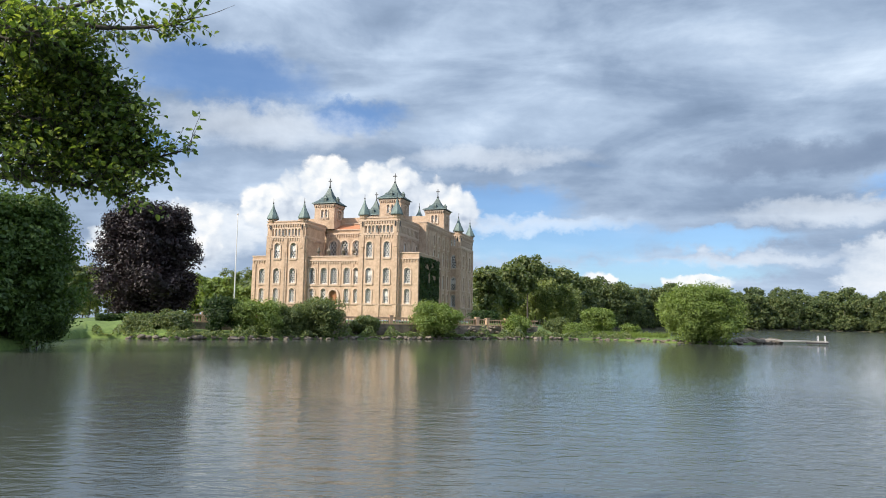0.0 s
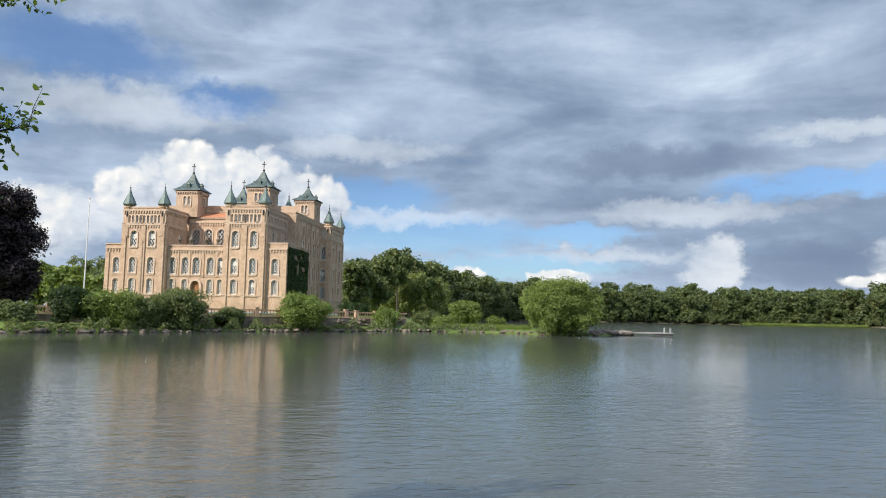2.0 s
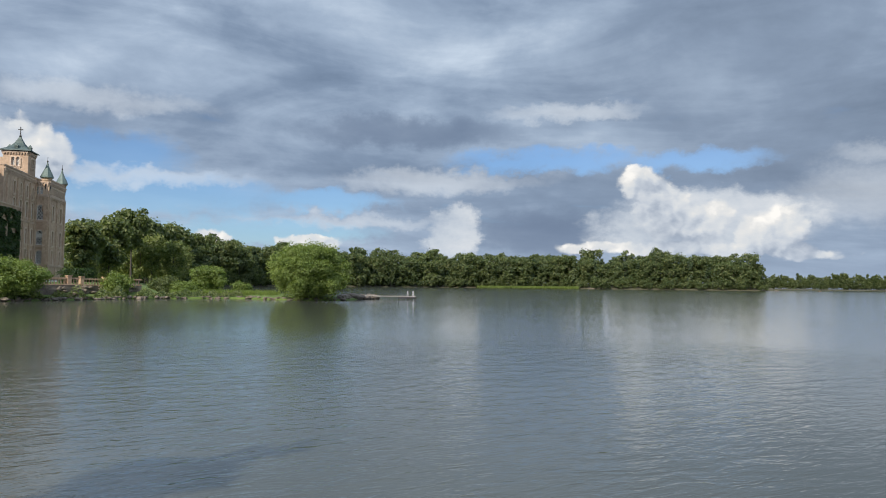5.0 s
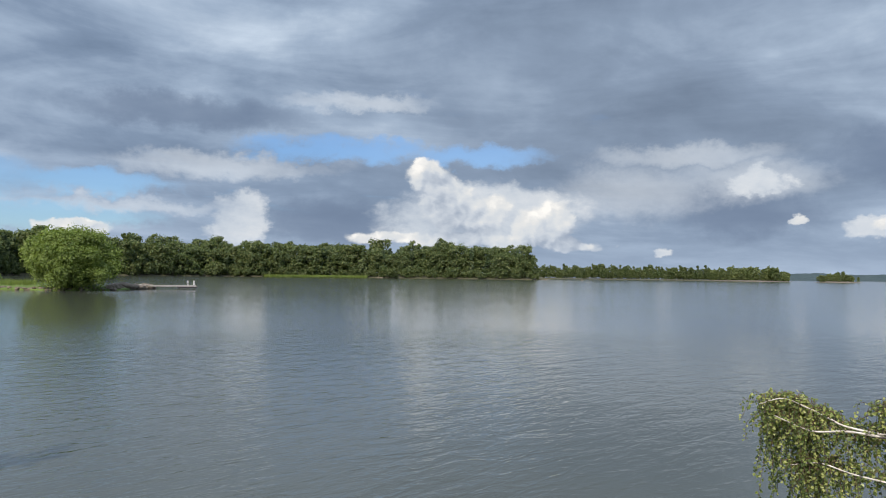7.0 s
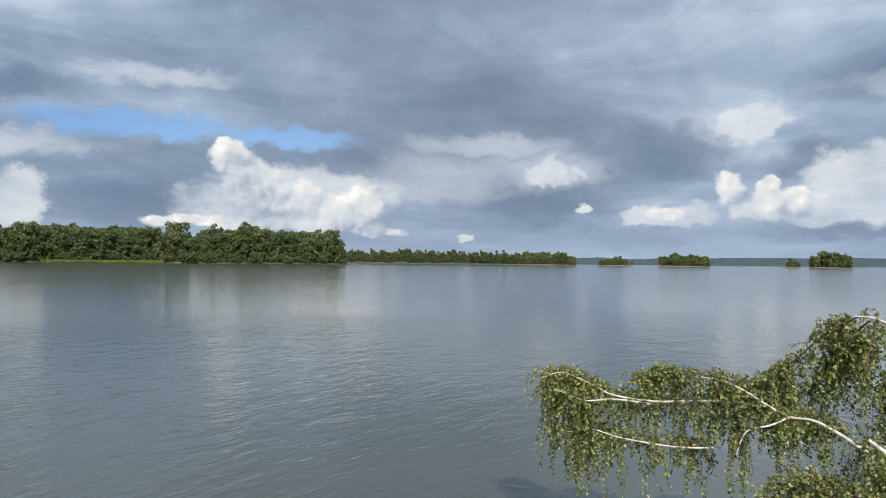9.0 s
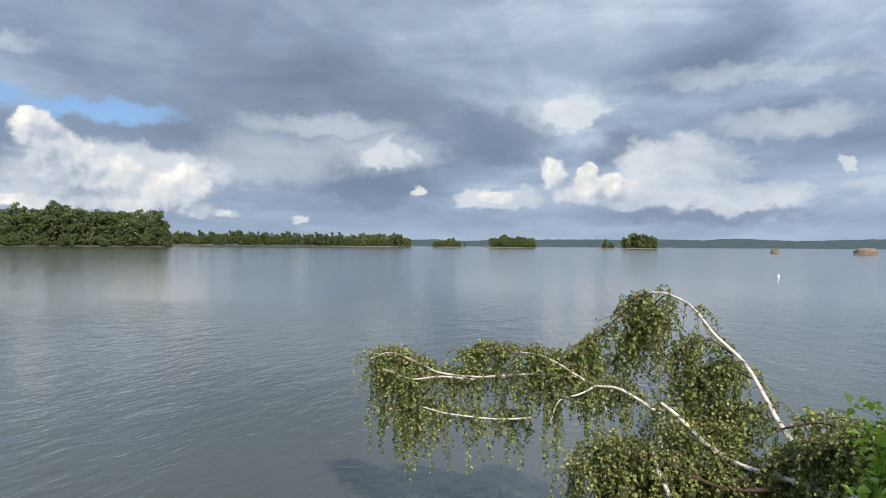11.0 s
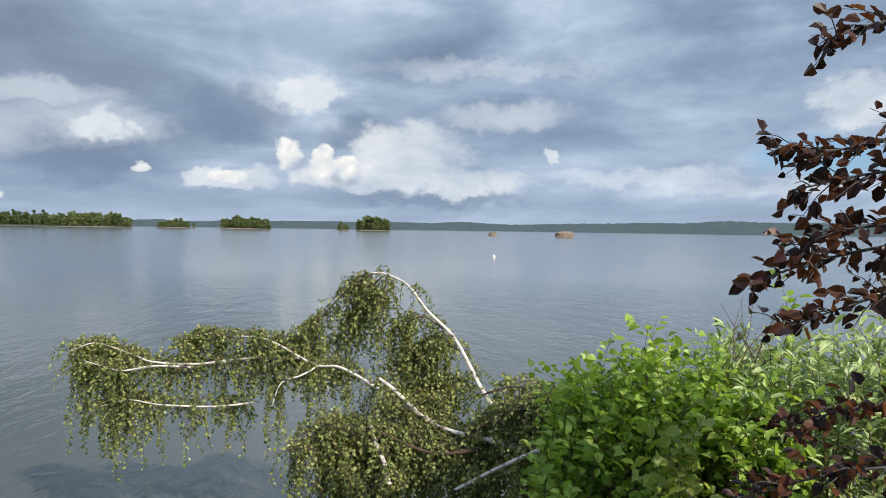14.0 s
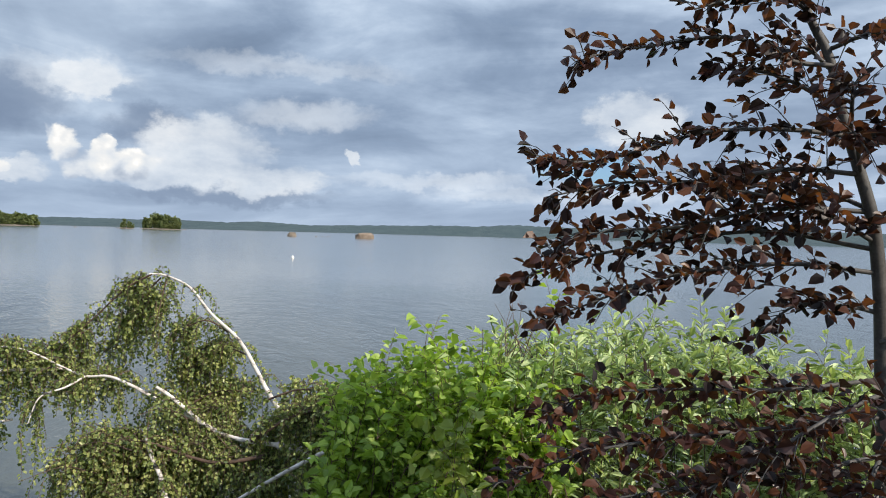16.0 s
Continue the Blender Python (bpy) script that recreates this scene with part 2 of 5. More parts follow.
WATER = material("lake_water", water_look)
STONE = plain("warm_render", (0.34, 0.235, 0.16), (0.60, 0.445, 0.32), 0.35, 0.9, 0.25, 0.03)
TRIM = plain("pale_dressing", (0.45, 0.335, 0.25), (0.60, 0.46, 0.35), 0.8, 0.85, 0.2, 0.02)
SURROUND = plain("brick_dressing", (0.48, 0.36, 0.265), (0.64, 0.50, 0.385), 1.4, 0.85, 0.2, 0.02)
OLDCOPPER = plain("dark_copper", (0.035, 0.055, 0.053), (0.10, 0.14, 0.13), 0.9, 0.55, 0.3, 0.03, 0.2)
COPPER = plain("verdigris_copper", (0.075, 0.115, 0.108), (0.17, 0.225, 0.21), 0.8, 0.6, 0.2, 0.02, 0.2)
IRON = plain("dark_iron", (0.02, 0.02, 0.022), (0.04, 0.04, 0.04), 3, 0.6)
ROOF = plain("orange_tile", (0.40, 0.15, 0.07), (0.52, 0.22, 0.11), 1.2, 0.85, 0.3, 0.03)
WHITE = plain("white_paint", (0.68, 0.67, 0.64), (0.82, 0.81, 0.78), 2, 0.55, 0.05)
OAK = plain("oak_door", (0.28, 0.12, 0.05), (0.40, 0.19, 0.08), 2, 0.6)
GLASS = plain("dark_glass", (0.012, 0.015, 0.02), (0.03, 0.035, 0.04), 0.4, 0.05, 0.1, 0.01)
BLIND = plain("white_blind", (0.62, 0.61, 0.58), (0.74, 0.73, 0.70), 1, 0.8, 0.05)
ROCK = plain("grey_rock", (0.075, 0.06, 0.045), (0.25, 0.21, 0.165), 0.7, 0.9, 0.7, 0.15)
REDROCK = plain("reddish_rock", (0.13, 0.10, 0.075), (0.27, 0.21, 0.16), 0.5, 0.9, 0.7, 0.15)
BRICKWALL = plain("red_balustrade", (0.36, 0.235, 0.15), (0.54, 0.37, 0.25), 1.0, 0.9, 0.3, 0.03)
BARK = plain("grey_bark", (0.035, 0.03, 0.025), (0.10, 0.085, 0.07), 3, 0.9, 0.6, 0.03)
PIER = plain("weathered_plank", (0.34, 0.32, 0.29), (0.52, 0.50, 0.46), 1.5, 0.85, 0.3, 0.01)
GRASS = plain("lawn", (0.06, 0.10, 0.018), (0.13, 0.19, 0.04), 0.25, 0.95, 0.6, 0.08)
SOIL = plain("bank_soil", (0.05, 0.045, 0.03), (0.10, 0.10, 0.05), 0.6, 0.95, 0.8, 0.1)
# the blue of the distance haze is mixed into the base colour of these woods
HAZY_HILL = plain("hazy_far_woods", (0.022, 0.045, 0.052), (0.05, 0.078, 0.082), 0.02, 1.0, 0.6, 6.0)
LEAF_MIX = foliage("mixed_leaves", (0.045, 0.075, 0.025), (0.12, 0.16, 0.055), (0.25, 0.28, 0.11))
LEAF_WOOD = foliage("wood_leaves", (0.032, 0.058, 0.021), (0.095, 0.135, 0.047), (0.22, 0.25, 0.10))
LEAF_WILLOW = foliage("willow_leaves", (0.09, 0.14, 0.03), (0.17, 0.24, 0.055), (0.27, 0.34, 0.10))
LEAF_PARK = foliage("park_leaves", (0.06, 0.095, 0.028), (0.155, 0.20, 0.06), (0.29, 0.32, 0.12))
LEAF_DARK = foliage("alder_leaves", (0.014, 0.036, 0.010), (0.032, 0.068, 0.015), (0.075, 0.12, 0.026))
LEAF_COPPER = foliage("copper_leaves", (0.008, 0.004, 0.006), (0.017, 0.008, 0.011), (0.036, 0.018, 0.020), 0.12)
LEAF_PINE = foliage("pine_needles", (0.026, 0.05, 0.022), (0.055, 0.09, 0.036), (0.10, 0.14, 0.055), 0.25)


# ---------------------------------------------------------------- mesh helpers
def part(name, bm, mat, parent=None, label=""):
    me = bpy.data.meshes.new(name)
    bm.to_mesh(me)
    bm.free()
    return hang(name, me, mat, parent, label)


def hang(name, me, mat, parent=None, label=""):
    if mat and not me.materials:
        me.materials.append(mat)
    ob = new(name, me)
    if parent:
        ob.parent = parent
    return tagged(ob, label) if label else ob


def thing(name, label, category, m=None, group="", kind=""):
    ob = new(name)
    ob.empty_display_size = 0.2
    if m is not None:
        ob.matrix_world = m
    return tagged(ob, label, category, group, kind)


def fast_mesh(name, verts, faces, smooth=False):
    """A mesh from an (n, 3) array and an (m, k) array of corner numbers."""
    verts, faces = np.asarray(verts, np.float32), np.asarray(faces, np.int32)
    me = bpy.data.meshes.new(name)
    me.vertices.add(len(verts))
    me.vertices.foreach_set("co", verts.ravel())
    me.loops.add(faces.size)
    me.loops.foreach_set("vertex_index", faces.ravel())
    me.polygons.add(len(faces))
    me.polygons.foreach_set("loop_start", np.arange(0, faces.size, faces.shape[1], dtype=np.int32))
    me.polygons.foreach_set("use_smooth", np.full(len(faces), smooth))
    me.update(calc_edges=True)
    return me


def add_box(bm, x0, x1, y0, y1, z0, z1, taper=0.0):
    v = [bm.verts.new((x, y, z)) for z, k in ((z0, 0), (z1, taper)) for x, y in
         ((x0 + k, y0 + k), (x1 - k, y0 + k), (x1 - k, y1 - k), (x0 + k, y1 - k))]
    for f in ((3, 2, 1, 0), (4, 5, 6, 7), (0, 1, 5, 4), (1, 2, 6, 5), (2, 3, 7, 6), (3, 0, 4, 7)):
        bm.faces.new([v[i] for i in f])


def lathe(bm, x, y, profile, n=10, turn=0.0):
    """A turned form about an upright axis; profile: (radius, height) from below."""
    rings = [[bm.verts.new((x + r * math.cos(turn + 2 * math.pi * i / n), y + r * math.sin(turn + 2 * math.pi * i / n), z))
              for i in range(n)] for r, z in profile]
    for a, b in zip(rings, rings[1:]):
        for i in range(n):
            bm.faces.new((a[i], a[(i + 1) % n], b[(i + 1) % n], b[i]))
    bm.faces.new(rings[0][::-1])
    bm.faces.new(rings[-1])


def tube(points, radii, n=7):
    """Vertices and quads of a tapered limb along points."""
    P = [Vector(p) for p in points]
    V, F = [], []
    side = None
    for i, p in enumerate(P):
        d = (P[min(i + 1, len(P) - 1)] - P[max(i - 1, 0)]).normalized()
        if side is None:
            side = d.orthogonal().normalized()
        side = (side - d * side.dot(d)).normalized()
        up = d.cross(side)
        for k in range(n):
            a = 2 * math.pi * k / n
            V.append(p + (side * math.cos(a) + up * math.sin(a)) * radii[i])
        if i:
            for k in range(n):
                a, b = (i - 1) * n + k, (i - 1) * n + (k + 1) % n
                F.append((a, b, b + n, a + n))
    return np.array([tuple(v) for v in V]), np.array(F)


def joined(pieces):
    V, F, k = [], [], 0
    for v, f in pieces:
        V.append(v)
        F.append(f + k)
        k += len(v)
    return np.concatenate(V), np.concatenate(F)


def curve(points, n):
    """Points along a smooth line through the control points."""
    P = [Vector(p) for p in points]
    P = [P[0] * 2 - P[1]] + P + [P[-1] * 2 - P[-2]]
    out = []
    for i in range(1, len(P) - 2):
        a, b, c, d = P[i - 1:i + 3]
        m = max(1, n // (len(P) - 3))
        for k in range(m):
            t = k / m
            out.append(0.5 * (2 * b + (c - a) * t + (2 * a - 5 * b + 4 * c - d) * t * t + (3 * b - a - 3 * c + d) * t ** 3))
    return out + [P[-2]]


def unit(a):
    return a / np.maximum(np.linalg.norm(a, axis=-1, keepdims=True), 1e-9)


def blades(base, axis, normal, length, width, fold=0.25):
    """Leaves: each two quads folded along the midrib. All arrays have n rows."""
    axis = unit(axis)
    side = unit(np.cross(normal, axis))
    nrm = np.cross(axis, side)
    L, W = length[:, None], width[:, None]
    lift = nrm * W * fold
    v = np.stack([base, base + axis * L * 0.3 + side * W * 0.48 + lift, base + axis * L * 0.7 + side * W * 0.38 + lift * 0.8,
                  base + axis * L - nrm * W * 0.12, base + axis * L * 0.7 - side * W * 0.38 + lift * 0.8, base + axis * L * 0.3 - side * W * 0.48 + lift], 1)
    n = len(base)
    f = (np.array([[0, 1, 2, 3], [0, 3, 4, 5]])[None] + 6 * np.arange(n)[:, None, None]).reshape(-1, 4)
    return v.reshape(-1, 3), f


def sprays(rng, centre, normal, size):
    """Small clumps of foliage for trees far off: one bent quad each."""
    n = len(centre)
    axis = unit(np.cross(normal, rng.normal(size=(n, 3))))
    side = np.cross(unit(normal), axis)
    s = size[:, None]
    bend = unit(normal) * s * 0.25
    v = np.stack([centre - axis * s, centre + side * s * rng.uniform(0.45, 0.8, (n, 1)) + bend, centre + axis * s, centre - side * s * rng.uniform(0.45, 0.8, (n, 1)) + bend], 1)
    return v.reshape(-1, 3), np.arange(4 * n).reshape(-1, 4)


def crown(seed, height, radius, base, lobes, per, size, droop=0.0, cone=0.0, flat=1.0, skirt=0.0):
    """Foliage of a tree standing at the origin: lobes of clumps with gaps between."""
    rng = np.random.default_rng(seed)
    top = height - base
    C = []
    while len(C) < lobes:
        p = rng.uniform(-1, 1, 3)
        r = np.linalg.norm(p)
        if 0.35 < r < 1.0:
            C.append(p)
    C = np.array(C)
    rise = (C[:, 2] + 1) / 2
    rise = np.where(rise > 0.80, 0.80 - 0.22 * rng.random(lobes), rise) / 0.84
    wide = np.where(rise < 0.35, 0.75 + rise * 0.7 + skirt, 1.0) * (1 - cone * rise)
    wide = wide + skirt * np.clip(0.6 - rise, 0, 1)
    C[:, 0] *= radius * 0.82 * wide
    C[:, 1] *= radius * 0.82 * wide
    C[:, 2] = base + top * (0.06 + 0.86 * rise * flat)
    lr = radius * rng.uniform(0.24, 0.44, lobes) * min(1.0, (50 / lobes) ** 0.3) * (1 - 0.55 * cone * rise)
    i = rng.integers(0, lobes, lobes * per)
    d = unit(rng.normal(size=(len(i), 3)))
    d[:, 2] = np.where(rng.random(len(i)) < 0.6, np.abs(d[:, 2]), d[:, 2])
    pos = C[i] + d * lr[i][:, None] * rng.uniform(0.35, 1.1, (len(i), 1)) ** 0.8 * np.array([1, 1, 0.95])
    if droop:
        pos[:, 2] -= droop * rng.random(len(i)) ** 2 * lr[i]
    nrm = unit(d * 1.2 + rng.normal(size=d.shape) * 0.6 + np.array([0, 0, 0.35]))
    return sprays(rng, pos, nrm, size * rng.uniform(0.6, 1.35, len(i)))


def stem(seed, height, base, r0, limbs=6, reach=2.0):
    rng = np.random.default_rng(seed + 77)
    lean = rng.normal(size=2) * 0.02 * height
    main = curve([(0, 0, -0.4), (lean[0] * 0.3, lean[1] * 0.3, height * 0.4), (lean[0], lean[1], height * 0.9)], 8)
    out = [tube(main, np.linspace(r0, r0 * 0.15, len(main)), 7)]
    for k in range(limbs):
        z = base + (height * 0.85 - base) * (k + 0.4) / limbs * 0.9
        a = k * 2.4 + rng.random()
        q = Vector((lean[0] * z / height, lean[1] * z / height, z))
        e = q + Vector((math.cos(a), math.sin(a), 0.55)) * reach * rng.uniform(0.7, 1.1)
        out.append(tube(curve([q, q.lerp(e, 0.5) + Vector((0, 0, 0.15 * reach)), e], 4), np.linspace(r0 * 0.4, r0 * 0.06, 5), 5))
    return joined(out)


def tree(name, label, category, spot, height, radius, base, leaf, seed, lobes=46, per=90, size=0.5, r0=0.3, bark=None, group="", **kw):
    ob = thing(name, label, category, pose(*spot, rz=seed * 47 % 360), group)
    v, f = stem(seed, height, base, r0, 7, radius * 0.7)
    hang("trunk", fast_mesh("trunk", v, f, True), bark or BARK, ob)
    v, f = crown(seed, height, radius, base, lobes, per, size, **kw)
    hang("crown", fast_mesh("crown", v, f), leaf, ob)
    return ob

# ---------------------------------------------------------------- lake and land
bm = bmesh.new()
add_box(bm, -4800, 4800, -4800, 4800, -3, 0)
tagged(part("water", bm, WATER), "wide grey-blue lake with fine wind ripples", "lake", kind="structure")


def lay(az, table):
    return float(np.interp(-az, [-a for a, _ in table], [r for _, r in table]))


def polar_land(name, label, mat, az0, az1, near, far, height, step=0.5, rows=26, power=1.6):
    """Ground between two shore lines given by azimuth, from under the water up to its height."""
    n = int(abs(az1 - az0) / step) + 1
    V = []
    for i in range(n):
        az = az0 + (az1 - az0) * i / (n - 1)
        r0, r1 = near(az), far(az)
        for k in range(rows):
            s = (k / (rows - 1)) ** power
            r = r0 + (r1 - r0) * s
            p = at(az, r)
            w = noise.noise(p * 0.13) * 0.5 + noise.noise(p * 0.5) * 0.25
            p.z = height(az, r - r0, s) + w * min(1.0, (r - r0) / 6) * (1.0 if k else 0)
            if k == 0:
                p.z = -1.2
            if k == rows - 1:
                p.z = -1.5
            V.append(p)
    F = [(i * rows + k, i * rows + k + 1, (i + 1) * rows + k + 1, (i + 1) * rows + k) for i in range(n - 1) for k in range(rows - 1)]
    return tagged(hang(name, fast_mesh(name, [tuple(v) for v in V], F, True), mat), label, "ground", kind="structure")


CASTLE_SHORE = [(80, 52), (60, 60), (45, 66), (33, 72), (30.5, 76), (29, 95), (26.4, 116), (20.8, 107), (15.9, 110), (7.3, 119), (0, 128), (-7.4, 143), (-14, 149), (-19.7, 134), (-22.5, 140), (-24.2, 152)]
CASTLE_Z = 3.9


def castle_near(az):
    return lay(az, CASTLE_SHORE) + 1.2 * noise.noise(Vector((az * 1.7, 0, 0)))


def castle_far(az):
    return lay(az, [(80, 130), (40, 330), (10, 360), (-8, 360), (-12, 200), (-16, 168), (-24.2, 156)])


def castle_height(az, d, s):
    r = d + castle_near(az)
    low = min(1.0, 0.3 + d / 8) * lay(az, [(80, 2.0), (35, 1.6), (27, 1.5), (20, 1.5), (12, 0.7), (-3, 0.5), (-7, 0.6), (-11, 0.9), (-24, 0.55)])
    step = lay(az, [(30, 0), (24, 0.5), (19, 1), (-3, 1), (-7, 1), (-9, 0)])
    return low + step * 2.1 * min(1.0, max(0.0, (r - lay(az, [(20, 121), (8, 127.5), (-3.3, 138.5), (-3.6, 147), (-7.4, 153)])) / 2.0))


polar_land("ground_castle", "grassy shore ground below the castle", GRASS, 80, -24.2, castle_near, castle_far, castle_height)
FOREST_SHORE = [(-2, 330), (-9, 420), (-14, 520), (-22, 640), (-30, 720), (-40, 735), (-50, 725), (-54, 745), (-55, 765)]


def forest_near(az):
    return lay(az, FOREST_SHORE) + 7 * noise.noise(Vector((az * 0.9, 4, 0)))


polar_land("ground_forest", "low wooded shore with a strip of reeds", SOIL, -2, -55, forest_near, lambda az: lay(az, [(-2, 900), (-48, 1000), (-55, 800)]), lambda az, d, s: min(1.0, d / 8) * 1.2 + min(d, 90) * 0.05, 0.25, 12)
polar_land("ground_strip", "distant low wooded shore", SOIL, -53, -68, lambda az: 1150 + 12 * noise.noise(Vector((az, 9, 0))), lambda az: 1400, lambda az, d, s: min(1.0, d / 10) * 1.5, 0.4, 8)
polar_land("backdrop_hills", "long wooded hills across the lake, tinted blue-green by haze", HAZY_HILL, -66, -200, lambda az: 3000 + 200 * noise.noise(Vector((az * 0.06, 2, 0))), lambda az: 4300,
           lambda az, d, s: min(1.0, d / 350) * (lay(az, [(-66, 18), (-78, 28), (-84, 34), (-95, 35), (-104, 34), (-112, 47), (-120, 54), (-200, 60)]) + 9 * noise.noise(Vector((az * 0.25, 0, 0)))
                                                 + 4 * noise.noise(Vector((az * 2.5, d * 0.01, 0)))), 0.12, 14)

# ---------------------------------------------------------------- woods
def variants(seed0, count, mats, **kw):
    return [crown(seed0 + i, **{k: (v[i % len(v)] if isinstance(v, list) else v) for k, v in kw.items()}) for i in range(count)]


def woods(name, label, spots, kinds, leaf, seed, bark_h=0.0):
    """A wood far off: copies of a few crowns, turned and scaled, joined into one mesh."""
    rng = np.random.default_rng(seed)
    out, trunks = [], []
    for (x, y, z, s) in spots:
        v, f = kinds[rng.integers(0, len(kinds))]
        a = rng.uniform(0, 6.28)
        c, sn = math.cos(a), math.sin(a)
        k = s * rng.uniform(0.88, 1.12, 3)
        w = (v * k) @ np.array([[c, sn, 0], [-sn, c, 0], [0, 0, 1]]) + np.array([x, y, z])
        out.append((w, f))
        h = v[:, 2].max() * k[2]
        t = tube([(x, y, z - 0.5), (x + 0.2, y, z + h * 0.4), (x, y, z + h * 0.8)], [0.26 * s, 0.2 * s, 0.06], 5)
        trunks.append(t)
    v, f = joined(out)
    ob = tagged(hang(name, fast_mesh(name, v, f), leaf), label, "trees", kind="stuff")
    v, f = joined(trunks)
    hang("trunks", fast_mesh("trunks", v, f), BARK, ob)
    return ob


BROAD = variants(11, 5, None, height=[22, 25, 20, 26, 23], radius=[7.0, 8.0, 6.4, 6.2, 7.4], base=-1.5, lobes=36, per=45, size=0.78)
LOWS = variants(41, 3, None, height=[9, 11, 7], radius=[5, 5.5, 4], base=0.3, lobes=30, per=26, size=0.7)
PARK = variants(31, 4, None, height=[22, 25, 20, 26], radius=[6.5, 7.0, 6.0, 6.0], base=0.0, lobes=76, per=32, size=0.56)
FAR = variants(81, 5, None, height=[21, 24, 19, 25, 22], radius=[5.6, 6.2, 5.0, 3.6, 3.4], base=-2.5, lobes=30, per=14, size=1.4, cone=[0.0, 0.1, 0.0, 0.5, 0.6])
PINES = variants(61, 3, None, height=[22, 24, 20], radius=[3.4, 3.6, 3.2], base=-1.0, lobes=32, per=36, size=0.7, cone=0.55)


def row_of(seed, az0, az1, n, near, depth, ground, s0, s1):
    rng = np.random.default_rng(seed)
    out = []
    for i in range(n):
        az = az0 + (az1 - az0) * (i + rng.random()) / n
        r = near(az) + depth * rng.random() ** 1.2
        p = at(az, r)
        out.append((p.x, p.y, ground(r - near(az)), rng.uniform(s0, s1)))
    return out


fg = lambda d: min(1.0, d / 8) * 1.2 + min(d, 90) * 0.05
woods("mixed_wood", "mixed green broadleaf wood on the far shore", row_of(1, -3, -54.3, 190, lambda a: forest_near(a) + 5, 50, fg, 1.0, 1.5) + row_of(2, -3, -50, 80, lambda a: forest_near(a) + 70, 60, fg, 1.3, 1.65), BROAD, LEAF_WOOD, 5)
woods("conifer_wood", "dark conifers standing among the far wood", row_of(3, -8, -54, 60, lambda a: forest_near(a) + 15, 70, fg, 1.2, 1.5), PINES, LEAF_PINE, 6)
woods("shore_willows", "pale green willow scrub along the far shore", row_of(4, -6, -54.7, 170, lambda a: forest_near(a) + 2, 10, fg, 0.5, 1.2), LOWS, LEAF_WOOD, 7)
woods("distant_wood", "distant line of pines and birches", row_of(8, -53, -67.6, 190, lambda a: 1160, 60, lambda d: 1.5, 0.62, 1.02), FAR[:4], LEAF_WOOD, 8)
woods("park_wood", "tall park trees beside the castle", row_of(9, -3.2, -10.5, 34, lambda a: 250, 90, lambda d: 3.0, 0.5, 0.8), PARK, LEAF_PARK, 9)
woods("park_wood", "park trees behind the copper beech", row_of(10, 40, 12, 48, lambda a: 240, 60, lambda d: 2.0, 0.55, 0.8), PARK, LEAF_PARK, 10)

for az, d, w, h, n, seed in ((-70.1, 1150, 112, 23, 80, 1), (-75.9, 1120, 54, 13.5, 36, 2), (-80.8, 1120, 78, 20, 60, 3), (-88.3, 1130, 22, 13, 14, 5), (-90.75, 1100, 54, 22, 50, 4)):
    p = at(az, d)
    bm = bmesh.new()
    bmesh.ops.create_icosphere(bm, subdivisions=3, radius=1)
    for v in bm.verts:
        v.co = Vector((v.co.x * (w * 0.55), v.co.y * w * 0.4, v.co.z * 1.6 + 0.3 * noise.noise(v.co * 3)))
    isle = part("islet", bm, ROCK)
    isle.matrix_world = pose(p.x, p.y, 0, rz=az)
    tagged(isle, "small rocky wooded islet far out in the lake", "islet", "wooded islets", "structure")
    rng = np.random.default_rng(seed)
    spots = []
    for i in range(n):
        e = radians(az)
        u, v = rng.uniform(-0.95, 0.95) * w / 2, rng.uniform(-0.5, 0.5) * w / 2
        spots.append((p.x + u * math.cos(e) - v * math.sin(e), p.y + u * math.sin(e) + v * math.cos(e), 0.8, h / 24 * rng.uniform(0.8, 1.12) * (1 - 0.4 * (abs(u) / (w / 2)) ** 2)))
    woods("islet_trees", "dense green trees covering a lake islet", spots, FAR[:3], LEAF_MIX, 20 + seed)

# ---------------------------------------------------------------- castle
CASTLE = pose(-5.53, 155.9, 0, rz=-17)
castle = thing("castle", "pink-beige rendered castle with corner towers and green copper spires", "castle", CASTLE)
GROUND = 3.2


def arch(w, h, n=8):
    """Outline of an arched opening: from bottom left over the top to bottom right."""
    r = w / 2
    return [(-r, 0)] + [(-r * math.cos(math.pi * i / n), h - r + r * math.sin(math.pi * i / n)) for i in range(n + 1)] + [(r, 0)]


def along(p0, p1):
    d = Vector((p1[0] - p0[0], p1[1] - p0[1], 0))
    return d.length, math.atan2(d.y, d.x)


